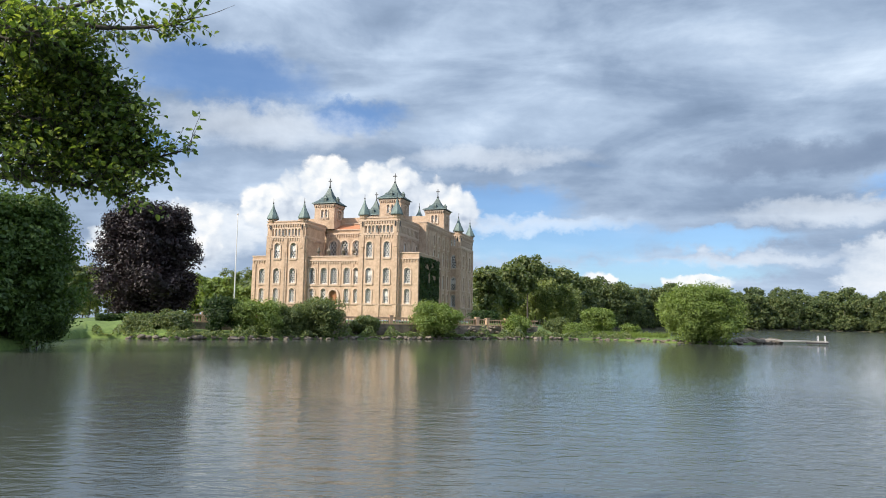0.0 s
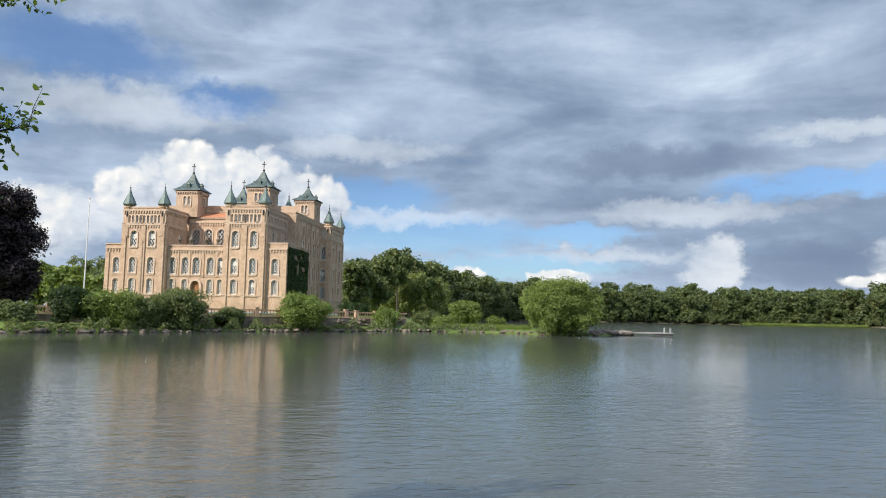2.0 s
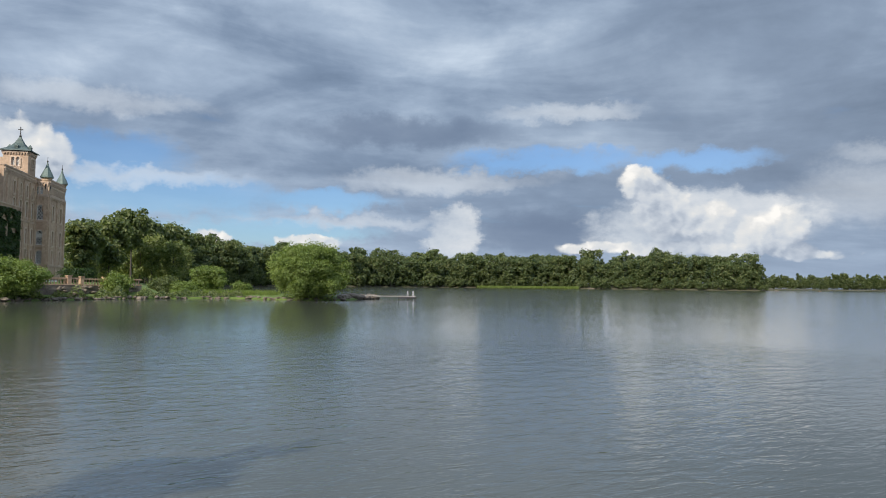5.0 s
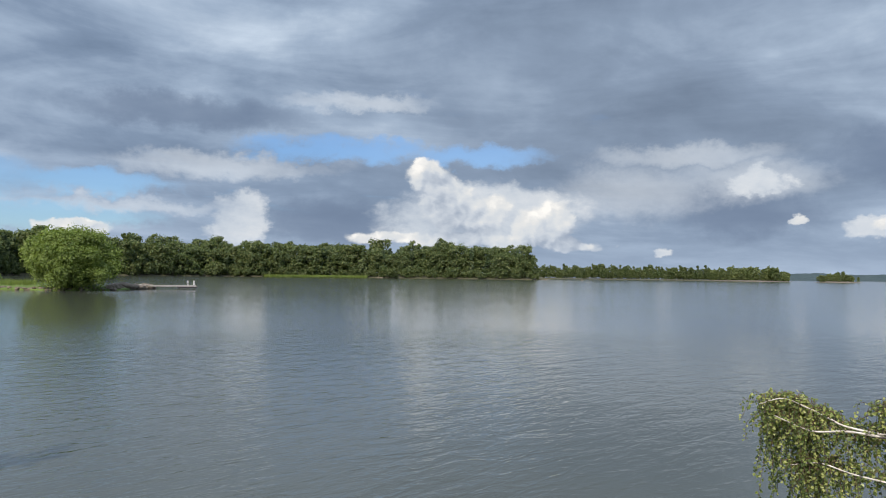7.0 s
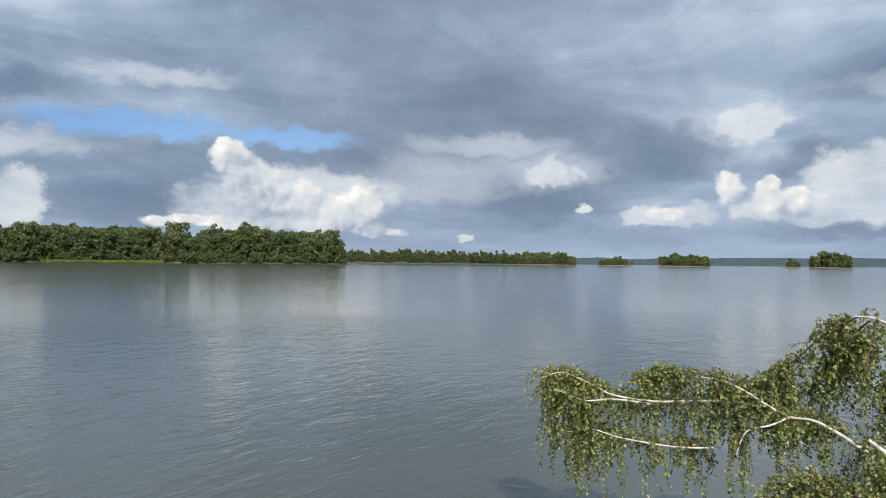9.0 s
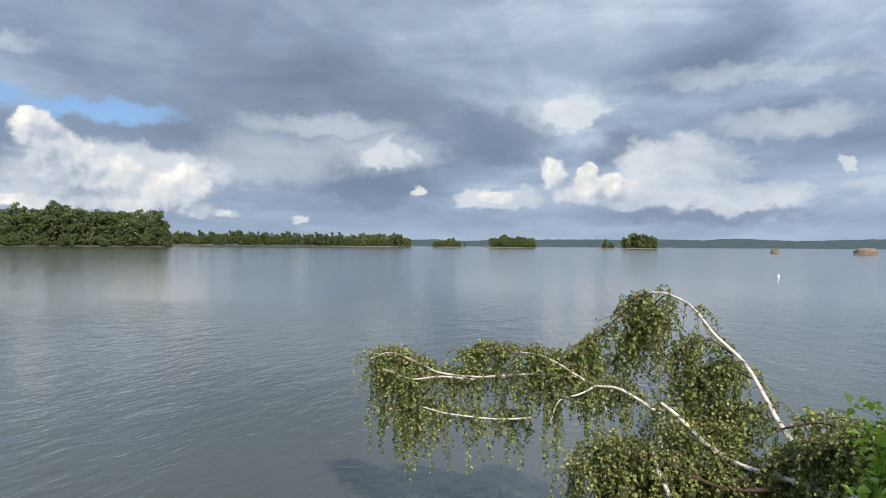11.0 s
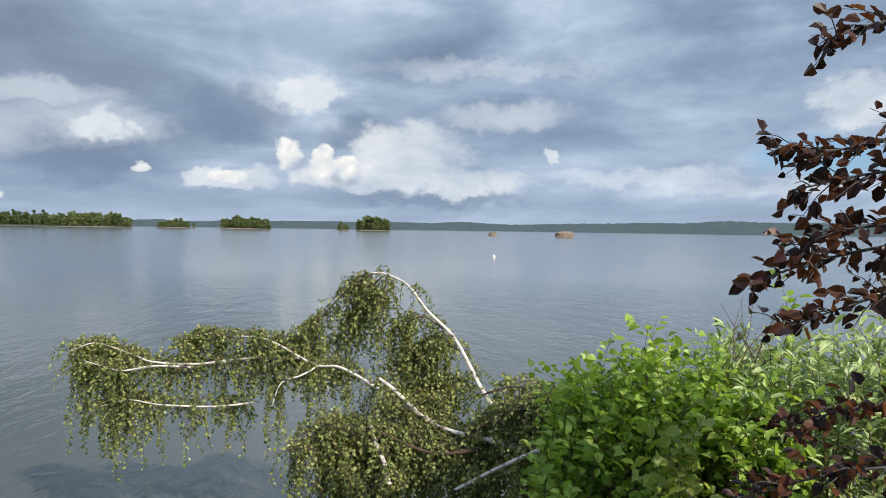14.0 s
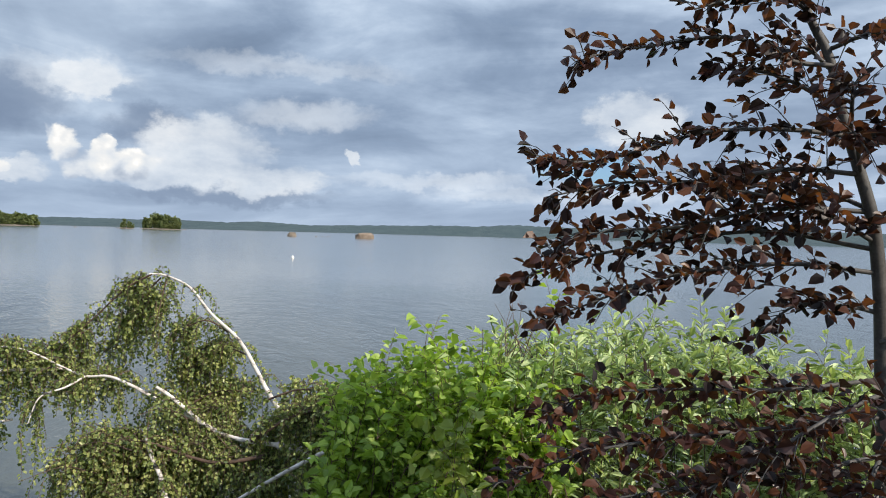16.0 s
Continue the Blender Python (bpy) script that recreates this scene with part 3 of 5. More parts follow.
def wall(name, p0, p1, z0, z1, openings=(), mat=None, depth=0.45, label=""):
    """An upright wall from p0 to p1, seen from its right-hand side, with arched openings (distance, sill, width, height) cut through it."""
    length, turn = along(p0, p1)
    bm = bmesh.new()
    V = lambda s, z, y=0.0: bm.verts.new((s, y, z))
    cuts = sorted({0.0, length, *[round(o[0] + k * o[2] / 2, 4) for o in openings for k in (-1, 1)]})
    for a, b in zip(cuts, cuts[1:]):
        mid = (a + b) / 2
        here = sorted([o for o in openings if abs(o[0] - mid) < o[2] / 2], key=lambda o: o[1])
        z = z0
        for o in here:
            bm.faces.new((V(a, z), V(b, z), V(b, o[1]), V(a, o[1])))
            z = o[1] + o[3]
        bm.faces.new((V(a, z), V(b, z), V(b, z1), V(a, z1)))
    for s, zb, w, h in openings:
        pts = arch(w, h)
        half = len(pts) // 2
        for side in (pts[1:half + 1], pts[half:-1]):
            corner = (-w / 2 if side is not pts[half:-1] and side[0][0] < -0.01 else w / 2, h)
            for p, q in zip(side, side[1:]):
                bm.faces.new((V(s + corner[0], zb + h), V(s + p[0], zb + p[1]), V(s + q[0], zb + q[1])))
        ring = pts + [pts[0]]
        for p, q in zip(ring, ring[1:]):
            bm.faces.new((V(s + p[0], zb + p[1]), V(s + q[0], zb + q[1]), V(s + q[0], zb + q[1], depth), V(s + p[0], zb + p[1], depth)))
    bmesh.ops.remove_doubles(bm, verts=bm.verts, dist=0.0005)
    bmesh.ops.recalc_face_normals(bm, faces=bm.faces)
    ob = part(name, bm, mat or STONE, castle, label)
    ob.matrix_local = pose(p0[0], p0[1], 0, rz=math.degrees(turn))
    return ob


WINDOW_MESH = {}


def window_meshes(w, h):
    if (w, h) in WINDOW_MESH:
        return WINDOW_MESH[w, h]
    made = []
    # moulded surround
    bm = bmesh.new()
    a, b = arch(w, h), arch(w + 0.56, h + 0.28)
    for y0, y1, inner, outer in ((-0.16, 0.0, a, b),):
        for i in range(len(a) - 1):
            q = [(inner[i], outer[i]), (inner[i + 1], outer[i + 1])]
            vs = [bm.verts.new((p[0], y, p[1])) for pair in q for p in pair for y in (y0, y1)]
            f = [(0, 2, 6, 4), (2, 3, 7, 6), (0, 4, 5, 1)]
            for k in f:
                bm.faces.new([vs[j] for j in k])
    bmesh.ops.remove_doubles(bm, verts=bm.verts, dist=0.0005)
    bmesh.ops.recalc_face_normals(bm, faces=bm.faces)
    made.append(("window", bm, SURROUND))
    # painted frame with its lattice bars
    bm = bmesh.new()
    c = arch(w - 0.2, h - 0.1)
    for i in range(len(a) - 1):
        vs = [bm.verts.new((p[0], y, max(p[1], 0.0))) for p in (a[i], c[i], a[i + 1], c[i + 1]) for y in (0.22, 0.32)]
        for k in ((0, 2, 6, 4), (2, 3, 7, 6)):
            bm.faces.new([vs[j] for j in k])
    add_box(bm, -w / 2, w / 2, 0.22, 0.32, 0, 0.14)
    step, t = w * 0.42, 0.055
    for sign in (-1, 1):
        k = -h
        while k < h + w:
            pts = []
            for i in range(41):
                x = -w / 2 + w * i / 40
                z = k + sign * x * 1.35
                top = h - w / 2 + math.sqrt(max(0, w * w / 4 - x * x))
                if 0 < z < top:
                    pts.append((x, z))
            if len(pts) > 2:
                (xa, za), (xb, zb) = pts[0], pts[-1]
                q = Vector((xb - xa, 0, zb - za)).normalized()
                s = Vector((-q.z, 0, q.x)) * t
                v = [bm.verts.new(p) for p in (Vector((xa, 0.26, za)) - s, Vector((xb, 0.26, zb)) - s, Vector((xb, 0.26, zb)) + s, Vector((xa, 0.26, za)) + s)]
                w2 = [bm.verts.new(p.co + Vector((0, 0.05, 0))) for p in v]
                bm.faces.new(v)
                for i in range(4):
                    bm.faces.new((v[i], w2[i], w2[(i + 1) % 4], v[(i + 1) % 4]))
            k += step * 1.35
    bmesh.ops.recalc_face_normals(bm, faces=bm.faces)
    made.append(("frame", bm, WHITE))
    bm = bmesh.new()
    front = [bm.verts.new((x, 0.34, z)) for x, z in a]
    back = [bm.verts.new((x, 0.37, z)) for x, z in a]
    bm.faces.new(front)
    bm.faces.new(back[::-1])
    for i in range(len(a)):
        bm.faces.new((front[i - 1], front[i], back[i], back[i - 1]))
    bmesh.ops.recalc_face_normals(bm, faces=bm.faces)
    made.append(("pane", bm, GLASS))
    bm = bmesh.new()
    add_box(bm, -w / 2 - 0.3, w / 2 + 0.3, -0.24, 0.3, -0.2, 0.0, 0.0)
    add_box(bm, -w / 2 - 0.18, w / 2 + 0.18, -0.15, 0.0, -0.45, -0.204)
    made.append(("sill", bm, SURROUND))
    bm = bmesh.new()
    add_box(bm, -w / 2 + 0.12, w / 2 - 0.12, 0.325, 0.335, h * 0.5, h - w / 2)
    made.append(("blind", bm, BLIND))
    res = []
    for name, bm, mat in made:
        me = bpy.data.meshes.new(name)
        bm.to_mesh(me)
        bm.free()
        me.materials.append(mat)
        res.append((name, me))
    WINDOW_MESH[w, h] = res
    return res


COUNT = [0]


def windows(p0, p1, openings, blind=0.3):
    length, turn = along(p0, p1)
    for s, zb, w, h in openings:
        x, y = p0[0] + s * math.cos(turn), p0[1] + s * math.sin(turn)
        COUNT[0] += 1
        main = None
        for name, me in window_meshes(w, h):
            if name == "blind" and (COUNT[0] * 37 % 100) / 100 > blind:
                continue
            ob = new(name, me)
            if main is None:
                main, ob.parent = ob, castle
                ob.matrix_local = pose(x, y, zb, rz=math.degrees(turn))
            else:
                ob.parent = main


def face(name, p0, p1, z0, z1, openings=(), blind=0.3):
    wall(name, p0, p1, z0, z1, openings)
    windows(p0, p1, openings, blind)


def course(p0, p1, z, high=0.35, out=0.22, name="string_course", mat=None):
    length, turn = along(p0, p1)
    bm = bmesh.new()
    add_box(bm, -out, length + out, -out, 0.1, z, z + high * 0.55)
    add_box(bm, -out * 0.5, length + out * 0.5, -out * 0.5, 0.1, z - high * 0.45, z - 0.004)
    part(name, bm, mat or TRIM, castle).matrix_local = pose(p0[0], p0[1], 0, rz=math.degrees(turn))


def corbels(p0, p1, z, pitch=0.62, high=0.75, out=0.26):
    """A corbel table: small brackets under a projecting band."""
    length, turn = along(p0, p1)
    bm = bmesh.new()
    n = max(2, int(length / pitch))
    for i in range(n):
        s = (i + 0.5) * length / n
        add_box(bm, s - 0.15, s + 0.15, -out, 0.05, z + high * 0.35, z + high)
        add_box(bm, s - 0.1, s + 0.1, -out * 0.55, 0.05, z, z + high * 0.35)
    add_box(bm, 0, length, -out - 0.06, 0.05, z + high + 0.003, z + high + 0.3)
    part("corbel_table", bm, TRIM, castle).matrix_local = pose(p0[0], p0[1], 0, rz=math.degrees(turn))


def pilaster(x, y, z0, z1, w=0.9, out=0.24, turn=0.0):
    bm = bmesh.new()
    add_box(bm, -w / 2, w / 2, -out, 0.05, z0, z1)
    add_box(bm, -w / 2 - 0.08, w / 2 + 0.08, -out - 0.08, 0.05, z0 + 0.003, z0 + 0.5)
    part("pilaster", bm, STONE, castle).matrix_local = pose(x, y, 0, rz=turn)


def block_roof(x0, x1, y0, y1, z, mat=None):
    bm = bmesh.new()
    add_box(bm, x0 + 0.3, x1 - 0.3, y0 + 0.3, y1 - 0.3, z - 1.2, z - 0.6)
    part("flat_roof", bm, mat or IRON, castle)
    bm = bmesh.new()
    for a in ((x0 - 0.15, x1 + 0.15, y0 - 0.15, y0 + 0.45), (x0 - 0.15, x1 + 0.15, y1 - 0.45, y1 + 0.15), (x0 - 0.15, x0 + 0.45, y0 + 0.453, y1 - 0.453), (x1 - 0.45, x1 + 0.15, y0 + 0.453, y1 - 0.453)):
        add_box(bm, *a, z - 0.02, z + 0.22)
    part("coping", bm, TRIM, castle)


def turret(x, y, zc=26.3, foot=19.4):
    bm = bmesh.new()
    lathe(bm, x, y, [(0.15, foot - 1.6), (0.5, foot - 0.8), (0.88, foot), (0.88, foot + 0.2), (0.8, foot + 0.25), (0.8, zc - 0.9), (1.0, zc - 0.6), (1.0, zc - 0.25), (1.12, zc - 0.2), (1.12, zc)], 8, math.pi / 8)
    body = part("turret", bm, STONE, castle)
    bm = bmesh.new()
    lathe(bm, x, y, [(1.42, zc + 0.003), (1.4, zc + 0.25), (1.15, zc + 0.9), (0.72, zc + 1.8), (0.32, zc + 2.7), (0.12, zc + 3.6)], 8, math.pi / 8)
    hang("spire", fast(bm), COPPER, body, "green copper cone")
    bm = bmesh.new()
    lathe(bm, x, y, [(0.05, zc + 3.603), (0.2, zc + 3.85), (0.05, zc + 4.1), (0.04, zc + 4.9)], 6)
    hang("finial", fast(bm), IRON, body)
    for k in range(4):
        bm = bmesh.new()
        a = k * math.pi / 2
        cx, cy = x + 0.76 * math.cos(a), y + 0.76 * math.sin(a)
        add_box(bm, cx - 0.12, cx + 0.12, cy - 0.12, cy + 0.12, zc - 2.6, zc - 1.5)
        hang("loophole", fast(bm), GLASS, body)


def fast(bm):
    me = bpy.data.meshes.new("piece")
    bm.to_mesh(me)
    bm.free()
    return me


def lantern(cx, cy, half, z0, eave, tip):
    x0, x1, y0, y1 = cx - half, cx + half, cy - half, cy + half
    for p0, p1 in (((x0, y0), (x1, y0)), ((x1, y0), (x1, y1)), ((x1, y1), (x0, y1)), ((x0, y1), (x0, y0))):
        op = [(half - 0.5, eave - 3.4, 0.7, 2.0), (half + 0.5, eave - 3.4, 0.7, 2.0)]
        wall("lantern_wall", p0, p1, z0, eave, op)
        windows(p0, p1, op, 0.0)
        corbels(p0, p1, eave - 0.9, 0.55, 0.5, 0.25)
    bm = bmesh.new()
    e = half + 0.62
    H = tip - 2.6 - eave
    prof = [(e, 0), (e * 0.97, 0.22), (e * 0.66, H * 0.22), (e * 0.42, H * 0.42), (e * 0.27, H * 0.62), (e * 0.16, H * 0.83), (e * 0.08, H), (e * 0.04, H + 0.3)]
    lathe(bm, cx, cy, [(r * 1.414, eave + 0.05 + z) for r, z in prof], 4, math.pi / 4)
    roof = part("roof", bm, OLDCOPPER, castle, "bell-shaped dark green copper roof")
    for dx, dy in ((0, -1), (1, 0), (-1, 0), (0, 1)):
        bm = bmesh.new()
        qx, qy = cx + dx * e * 0.66, cy + dy * e * 0.66
        add_box(bm, qx - 0.35, qx + 0.35, qy - 0.35, qy + 0.35, eave + 0.5, eave + H * 0.34)
        lathe(bm, qx, qy, [(0.6, eave + H * 0.34 + 0.003), (0.1, eave + H * 0.34 + 0.7)], 4, math.pi / 4)
        hang("dormer", fast(bm), OLDCOPPER, roof)
    bm = bmesh.new()
    t = tip - 2.5
    lathe(bm, cx, cy, [(0.12, t), (0.34, t + 0.3), (0.12, t + 0.6), (0.06, t + 0.9)], 6)
    add_box(bm, cx - 0.08, cx + 0.08, cy - 0.08, cy + 0.08, t + 0.6, tip)
    add_box(bm, cx - 0.5, cx + 0.5, cy - 0.07, cy + 0.07, tip - 0.75, tip - 0.57)
    hang("cross", fast(bm), IRON, roof)


def gallery(p0, p1, z, n, h=1.7):
    """A row of narrow arched lights under the tower's top."""
    length, turn = along(p0, p1)
    gap = (length - 2.2) / n
    return [(1.1 + gap * (i + 0.5), z, 0.62, h) for i in range(n)]


def tower(x0, x1, y0, y1, top, front, side, rows, zwin=True):
    """A corner tower with two windows to each face and storey, a gallery and corbelled bands."""
    F = ((x0, y0), (x1, y0))
    R = ((x1, y0), (x1, y1))
    L = ((x0, y1), (x0, y0))
    B = ((x1, y1), (x0, y1))
    for (p0, p1), at_s in ((F, front), (R, side), (L, side), (B, ())):
        op = [(s, z, w, h) for s in at_s for z, w, h in rows]
        ln = along(p0, p1)[0]
        galn = gallery(p0, p1, top - 3.35, int(ln / 1.05)) if at_s else []
        wall("tower_wall", p0, p1, GROUND, top, op + galn)
        windows(p0, p1, op, 0.35)
        windows(p0, p1, galn, 0.0)
        course(p0, p1, 6.6)
        course(p0, p1, top - 3.5, 0.3, 0.18)
        corbels(p0, p1, top - 4.6, 0.6, 0.7, 0.16)
        corbels(p0, p1, top - 1.45, 0.6, 0.75, 0.22)
        tn = math.degrees(along(p0, p1)[1])
        d = Vector((math.cos(radians(tn)), math.sin(radians(tn)), 0))
        for s in ((0.55, ln / 2, ln - 0.55) if at_s else (0.55, ln - 0.55)):
            q = Vector((*p0, 0)) + d * s
            pilaster(q.x, q.y, GROUND, top - 4.0, 0.95, 0.22, tn)
    block_roof(x0, x1, y0, y1, top)


ROWS3 = [(6.95, 1.3, 3.2), (11.35, 1.5, 3.4), (17.1, 1.5, 3.5)]
tower(-37.3, -27.4, -0.8, 9.0, 25.6, (2.75, 6.9), (), ROWS3)
tower(-13.9, -4.7, -0.8, 15.5, 25.9, (2.45, 6.6), (4.2, 8.2, 12.2), ROWS3)
tower(-10.0, 0.0, 33.0, 46.0, 26.4, (8.3,), (3.3, 9.3), ROWS3)
for x, y, z in ((-36.3, -0.3, 26.3), (-28.2, -0.3, 26.3), (-13.1, -0.3, 26.6), (-5.3, -0.3, 26.6), (-5.2, 14.6, 26.8),
                (-0.7, 33.6, 26.9), (-0.7, 45.3, 26.9), (-9.0, 33.7, 26.9)):
    turret(x, y, z)

# low wings at both ends of the front
LOWROWS = [(6.95, 1.3, 3.2), (11.35, 1.5, 3.4)]
for x0, x1, top, depth in ((-41.4, -37.302, 17.6, 14.0), (-4.698, 0.0, 18.0, 14.2)):
    s = (x1 - x0) / 2 - (0.3 if x0 > -10 else -0.6)
    op = [(s, z, w, h) for z, w, h in LOWROWS]
    for p0, p1, o in (((x0, 0), (x1, 0), op), ((x1, 0), (x1, depth), [(6.5, 11.5, 1.2, 3.0)] if x0 > -10 else []), ((x1, depth), (x0, depth), []), ((x0, depth), (x0, 0), [])):
        face("wing_wall", p0, p1, GROUND, top, o, 0.2)
        course(p0, p1, 6.6)
    corbels((x0, 0), (x1, 0), 15.9, 0.6, 0.75, 0.2)
    pilaster(x0 + 0.5 if x0 < -10 else x1 - 0.5, 0, GROUND, 15.9, 0.9, 0.2)
    block_roof(x0, x1, 0, depth, top)

# middle of the front, two storeys with a terrace behind its parapet
p0, p1 = (-27.398, 0.4), (-13.902, 0.4)
op = [(x + 27.4, z, w, h) for x in (-26.0, -23.0, -17.3, -14.95) for z, w, h in ((6.95, 1.25, 3.2), (11.2, 1.6, 3.7))] + [(6.9, 11.2, 1.6, 3.7)]
door = (6.9, 5.2, 2.0, 4.6)
wall("front_wall", p0, p1, GROUND, 17.4, op + [door])
windows(p0, p1, op, 0.15)
course(p0, (-21.9, 0.4), 6.6)
course((-19.1, 0.4), p1, 6.6)
course(p0, p1, 10.75, 0.25, 0.14)
corbels(p0, p1, 15.7, 0.6, 0.7, 0.2)
for x in (-24.6, -22.0, -18.9, -15.8):
    pilaster(x, 0.4, 10.7, 16.2, 0.3, 0.14)
bm = bmesh.new()
add_box(bm, -27.35, -13.95, 0.2, 9.9, 16.4, 16.75)
add_box(bm, -27.35, -13.95, 0.25, 0.75, 17.4, 17.65)
part("terrace", bm, TRIM, castle)
for x in (-24.6, -22.0, -18.4, -15.8):
    bm = bmesh.new()
    lathe(bm, x, 0.5, [(0.3, 17.653), (0.3, 18.0), (0.16, 18.1), (0.5, 18.6), (0.52, 18.8), (0.3, 19.2), (0.1, 19.7), (0.03, 20.3)], 8)
    part("urn", bm, ROCK, castle, "grey stone urn")
# door
bm = bmesh.new()
a = arch(1.98, 4.55)
f = [bm.verts.new((x - 20.5, 0.75, 5.2 + z)) for x, z in a]
b = [bm.verts.new((x - 20.5, 0.85, 5.2 + z)) for x, z in a]
bm.faces.new(f)
bm.faces.new(b[::-1])
for i in range(len(a)):
    bm.faces.new((f[i - 1], f[i], b[i], b[i - 1]))
bmesh.ops.recalc_face_normals(bm, faces=bm.faces)
for k in (-0.7, -0.35, 0.0, 0.35, 0.7):
    add_box(bm, k - 20.52, k - 20.48, 0.7, 0.76, 5.25, 9.0)
part("door", bm, OAK, castle, "brown oak arched double door")
bm = bmesh.new()
a, b = arch(2.0, 4.6), arch(2.9, 5.05)
for i in range(len(a) - 1):
    vs = [bm.verts.new((p[0] - 20.5, y, 5.2 + p[1])) for p in (a[i], b[i], a[i + 1], b[i + 1]) for y in (0.05, 0.4)]
    for k in ((0, 2, 6, 4), (2, 3, 7, 6), (0, 4, 5, 1)):
        bm.faces.new([vs[j] for j in k])
part("porch_arch", bm, TRIM, castle)

# upper storey behind the terrace, with a tiled roof edge
p0, p1 = (-27.4, 9.9), (-13.9, 9.9)
op = [(s, 17.6, 1.9, 4.6) for s in (1.9, 4.9, 8.0, 11.2)]
face("upper_wall", p0, p1, 16.4, 24.6, op, 0.0)
corbels(p0, p1, 22.9, 0.6, 0.8, 0.2)
course(p0, p1, 24.7, 0.4, 0.3)
bm = bmesh.new()
vs = [bm.verts.new(c) for c in ((-27.3, 9.6, 24.95), (-14.0, 9.6, 24.95), (-14.0, 13, 26.3), (-27.3, 13, 26.3), (-27.3, 13, 24.95), (-14.0, 13, 24.95))]
for k in ((0, 1, 2, 3), (0, 3, 4), (1, 5, 2), (0, 4, 5, 1), (3, 2, 5, 4)):
    bm.faces.new([vs[i] for i in k])
part("tiled_roof", bm, ROOF, castle, "orange tiled roof slope")
# main block
x0, x1, y0, y1 = -37.0, -2.8, 13.0, 40.0
side = [(s, z, w, h) for s in (6.0, 10.0, 14.0, 17.8) for z, w, h in ROWS3 + [(21.6, 1.2, 2.6)]]
face("main_wall", (x1, y0), (x1, y1), GROUND, 26.6, side, 0.1)
face("main_wall", (x0, y0), (x1, y0), 16.5, 28.2)
face("main_wall", (x1, y1), (x0, y1), GROUND, 26.6)
face("main_wall", (x0, y1), (x0, y0), GROUND, 26.6)
course((x1, y0), (x1, y1), 6.6)
course((x1, y0), (x1, y1), 16.2, 0.4, 0.3)
corbels((x1, y0), (x1, y1), 25.2, 0.6, 0.75, 0.22)
for y in (15.0, 21.0, 25.0, 29.0, 32.5):
    pilaster(x1, y, GROUND, 25, 0.8, 0.3, 90)
block_roof(x0, x1, y0, y1, 26.6)
lantern(-27.7, 11.6, 2.65, 25.0, 31.2, 38.0)
lantern(-11.2, 13.4, 2.75, 25.2, 32.2, 38.9)
lantern(-6.4, 33.0, 2.6, 26.0, 32.4, 38.4)
lantern(-24.5, 34.0, 2.6, 26.0, 31.6, 38.4)

# ivy on the end wall
rng = np.random.default_rng(4)
n = 5200
y, z = rng.uniform(0.3, 14.0, n), GROUND + (17.3 - GROUND) * rng.random(n) ** 0.9
keep = np.array([noise.noise(Vector((a * 0.5, b * 0.5, 3))) > -0.28 - 0.25 * (b < 13) for a, b in zip(y, z)])
keep &= ~((np.abs(y - 6.5) < 0.7) & (z > 11.6) & (z < 14.3))
pos = np.stack([rng.uniform(0.05, 0.4, n), y, z], 1)[keep]
v, f = sprays(rng, pos, np.array([1.0, 0, 0.5]) + rng.normal(size=pos.shape) * 0.5, rng.uniform(0.18, 0.4, len(pos)))
hang("ivy", fast_mesh("ivy", v, f), LEAF_DARK, castle, "dense dark green ivy")

# ---------------------------------------------------------------- terrace wall and balustrade
def balustrade(name, az0, d0, az1, d1, z, label):
    a, b = at(az0, d0), at(az1, d1)
    length = (b - a).length
    ob = thing(name, label, "balustrade", Matrix.Translation((a.x, a.y, 0)) @ pose(0, 0, 0, rz=math.degrees(math.atan2(b.y - a.y, b.x - a.x))))
    bm = bmesh.new()
    add_box(bm, 0, length, -0.35, 0.35, -0.5, z - 0.2)
    part("retaining_wall", bm, ROCK, ob)
    bm = bmesh.new()
    add_box(bm, -0.1, length + 0.1, -0.4, 0.4, z - 0.197, z)
    part("base_rail", bm, BRICKWALL, ob)
    bm = bmesh.new()
    add_box(bm, -0.1, length + 0.1, -0.28, 0.28, z + 0.85, z + 1.1)
    part("top_rail", bm, BRICKWALL, ob)
    bm = bmesh.new()
    lathe(bm, 0, 0, [(0.10, z), (0.16, z + 0.2), (0.07, z + 0.5), (0.12, z + 0.85)], 6)
    me = fast(bm)
    me.materials.append(BRICKWALL)
    k = 0.35
    while k < length:
        o = new("baluster", me)
        o.parent = ob
        o.location = (k, 0, 0)
        k += 0.55
    bm = bmesh.new()
    add_box(bm, -0.35, 0.35, -0.36, 0.36, z, z + 1.3)
    add_box(bm, -0.42, 0.42, -0.43, 0.43, z + 1.303, z + 1.45)
    me = fast(bm)
    me.materials.append(BRICKWALL)
    k = 0.0
    while k < length + 1:
        o = new("pier", me)
        o.parent = ob
        o.location = (k, 0, 0)
        k += 4.4
    return ob


balustrade("balustrade", 20.5, 120, 8.0, 127, 2.6, "reddish stone terrace balustrade above a rough grey wall")
terrace_wall = balustrade("balustrade", 7.9, 127, -3.3, 138, 2.7, "reddish stone terrace balustrade above a rough grey wall")
garden_wall_rail = balustrade("balustrade", -3.5, 146, -7.4, 152, 2.6, "reddish stone garden balustrade by the lake")
bm = bmesh.new()
add_box(bm, -39.6, -38.6, 3.0, 4.2, 17.0, 19.6)
add_box(bm, -39.7, -38.5, 2.9, 4.3, 19.603, 19.85)
part("chimney", bm, IRON, castle, "dark chimney stack")

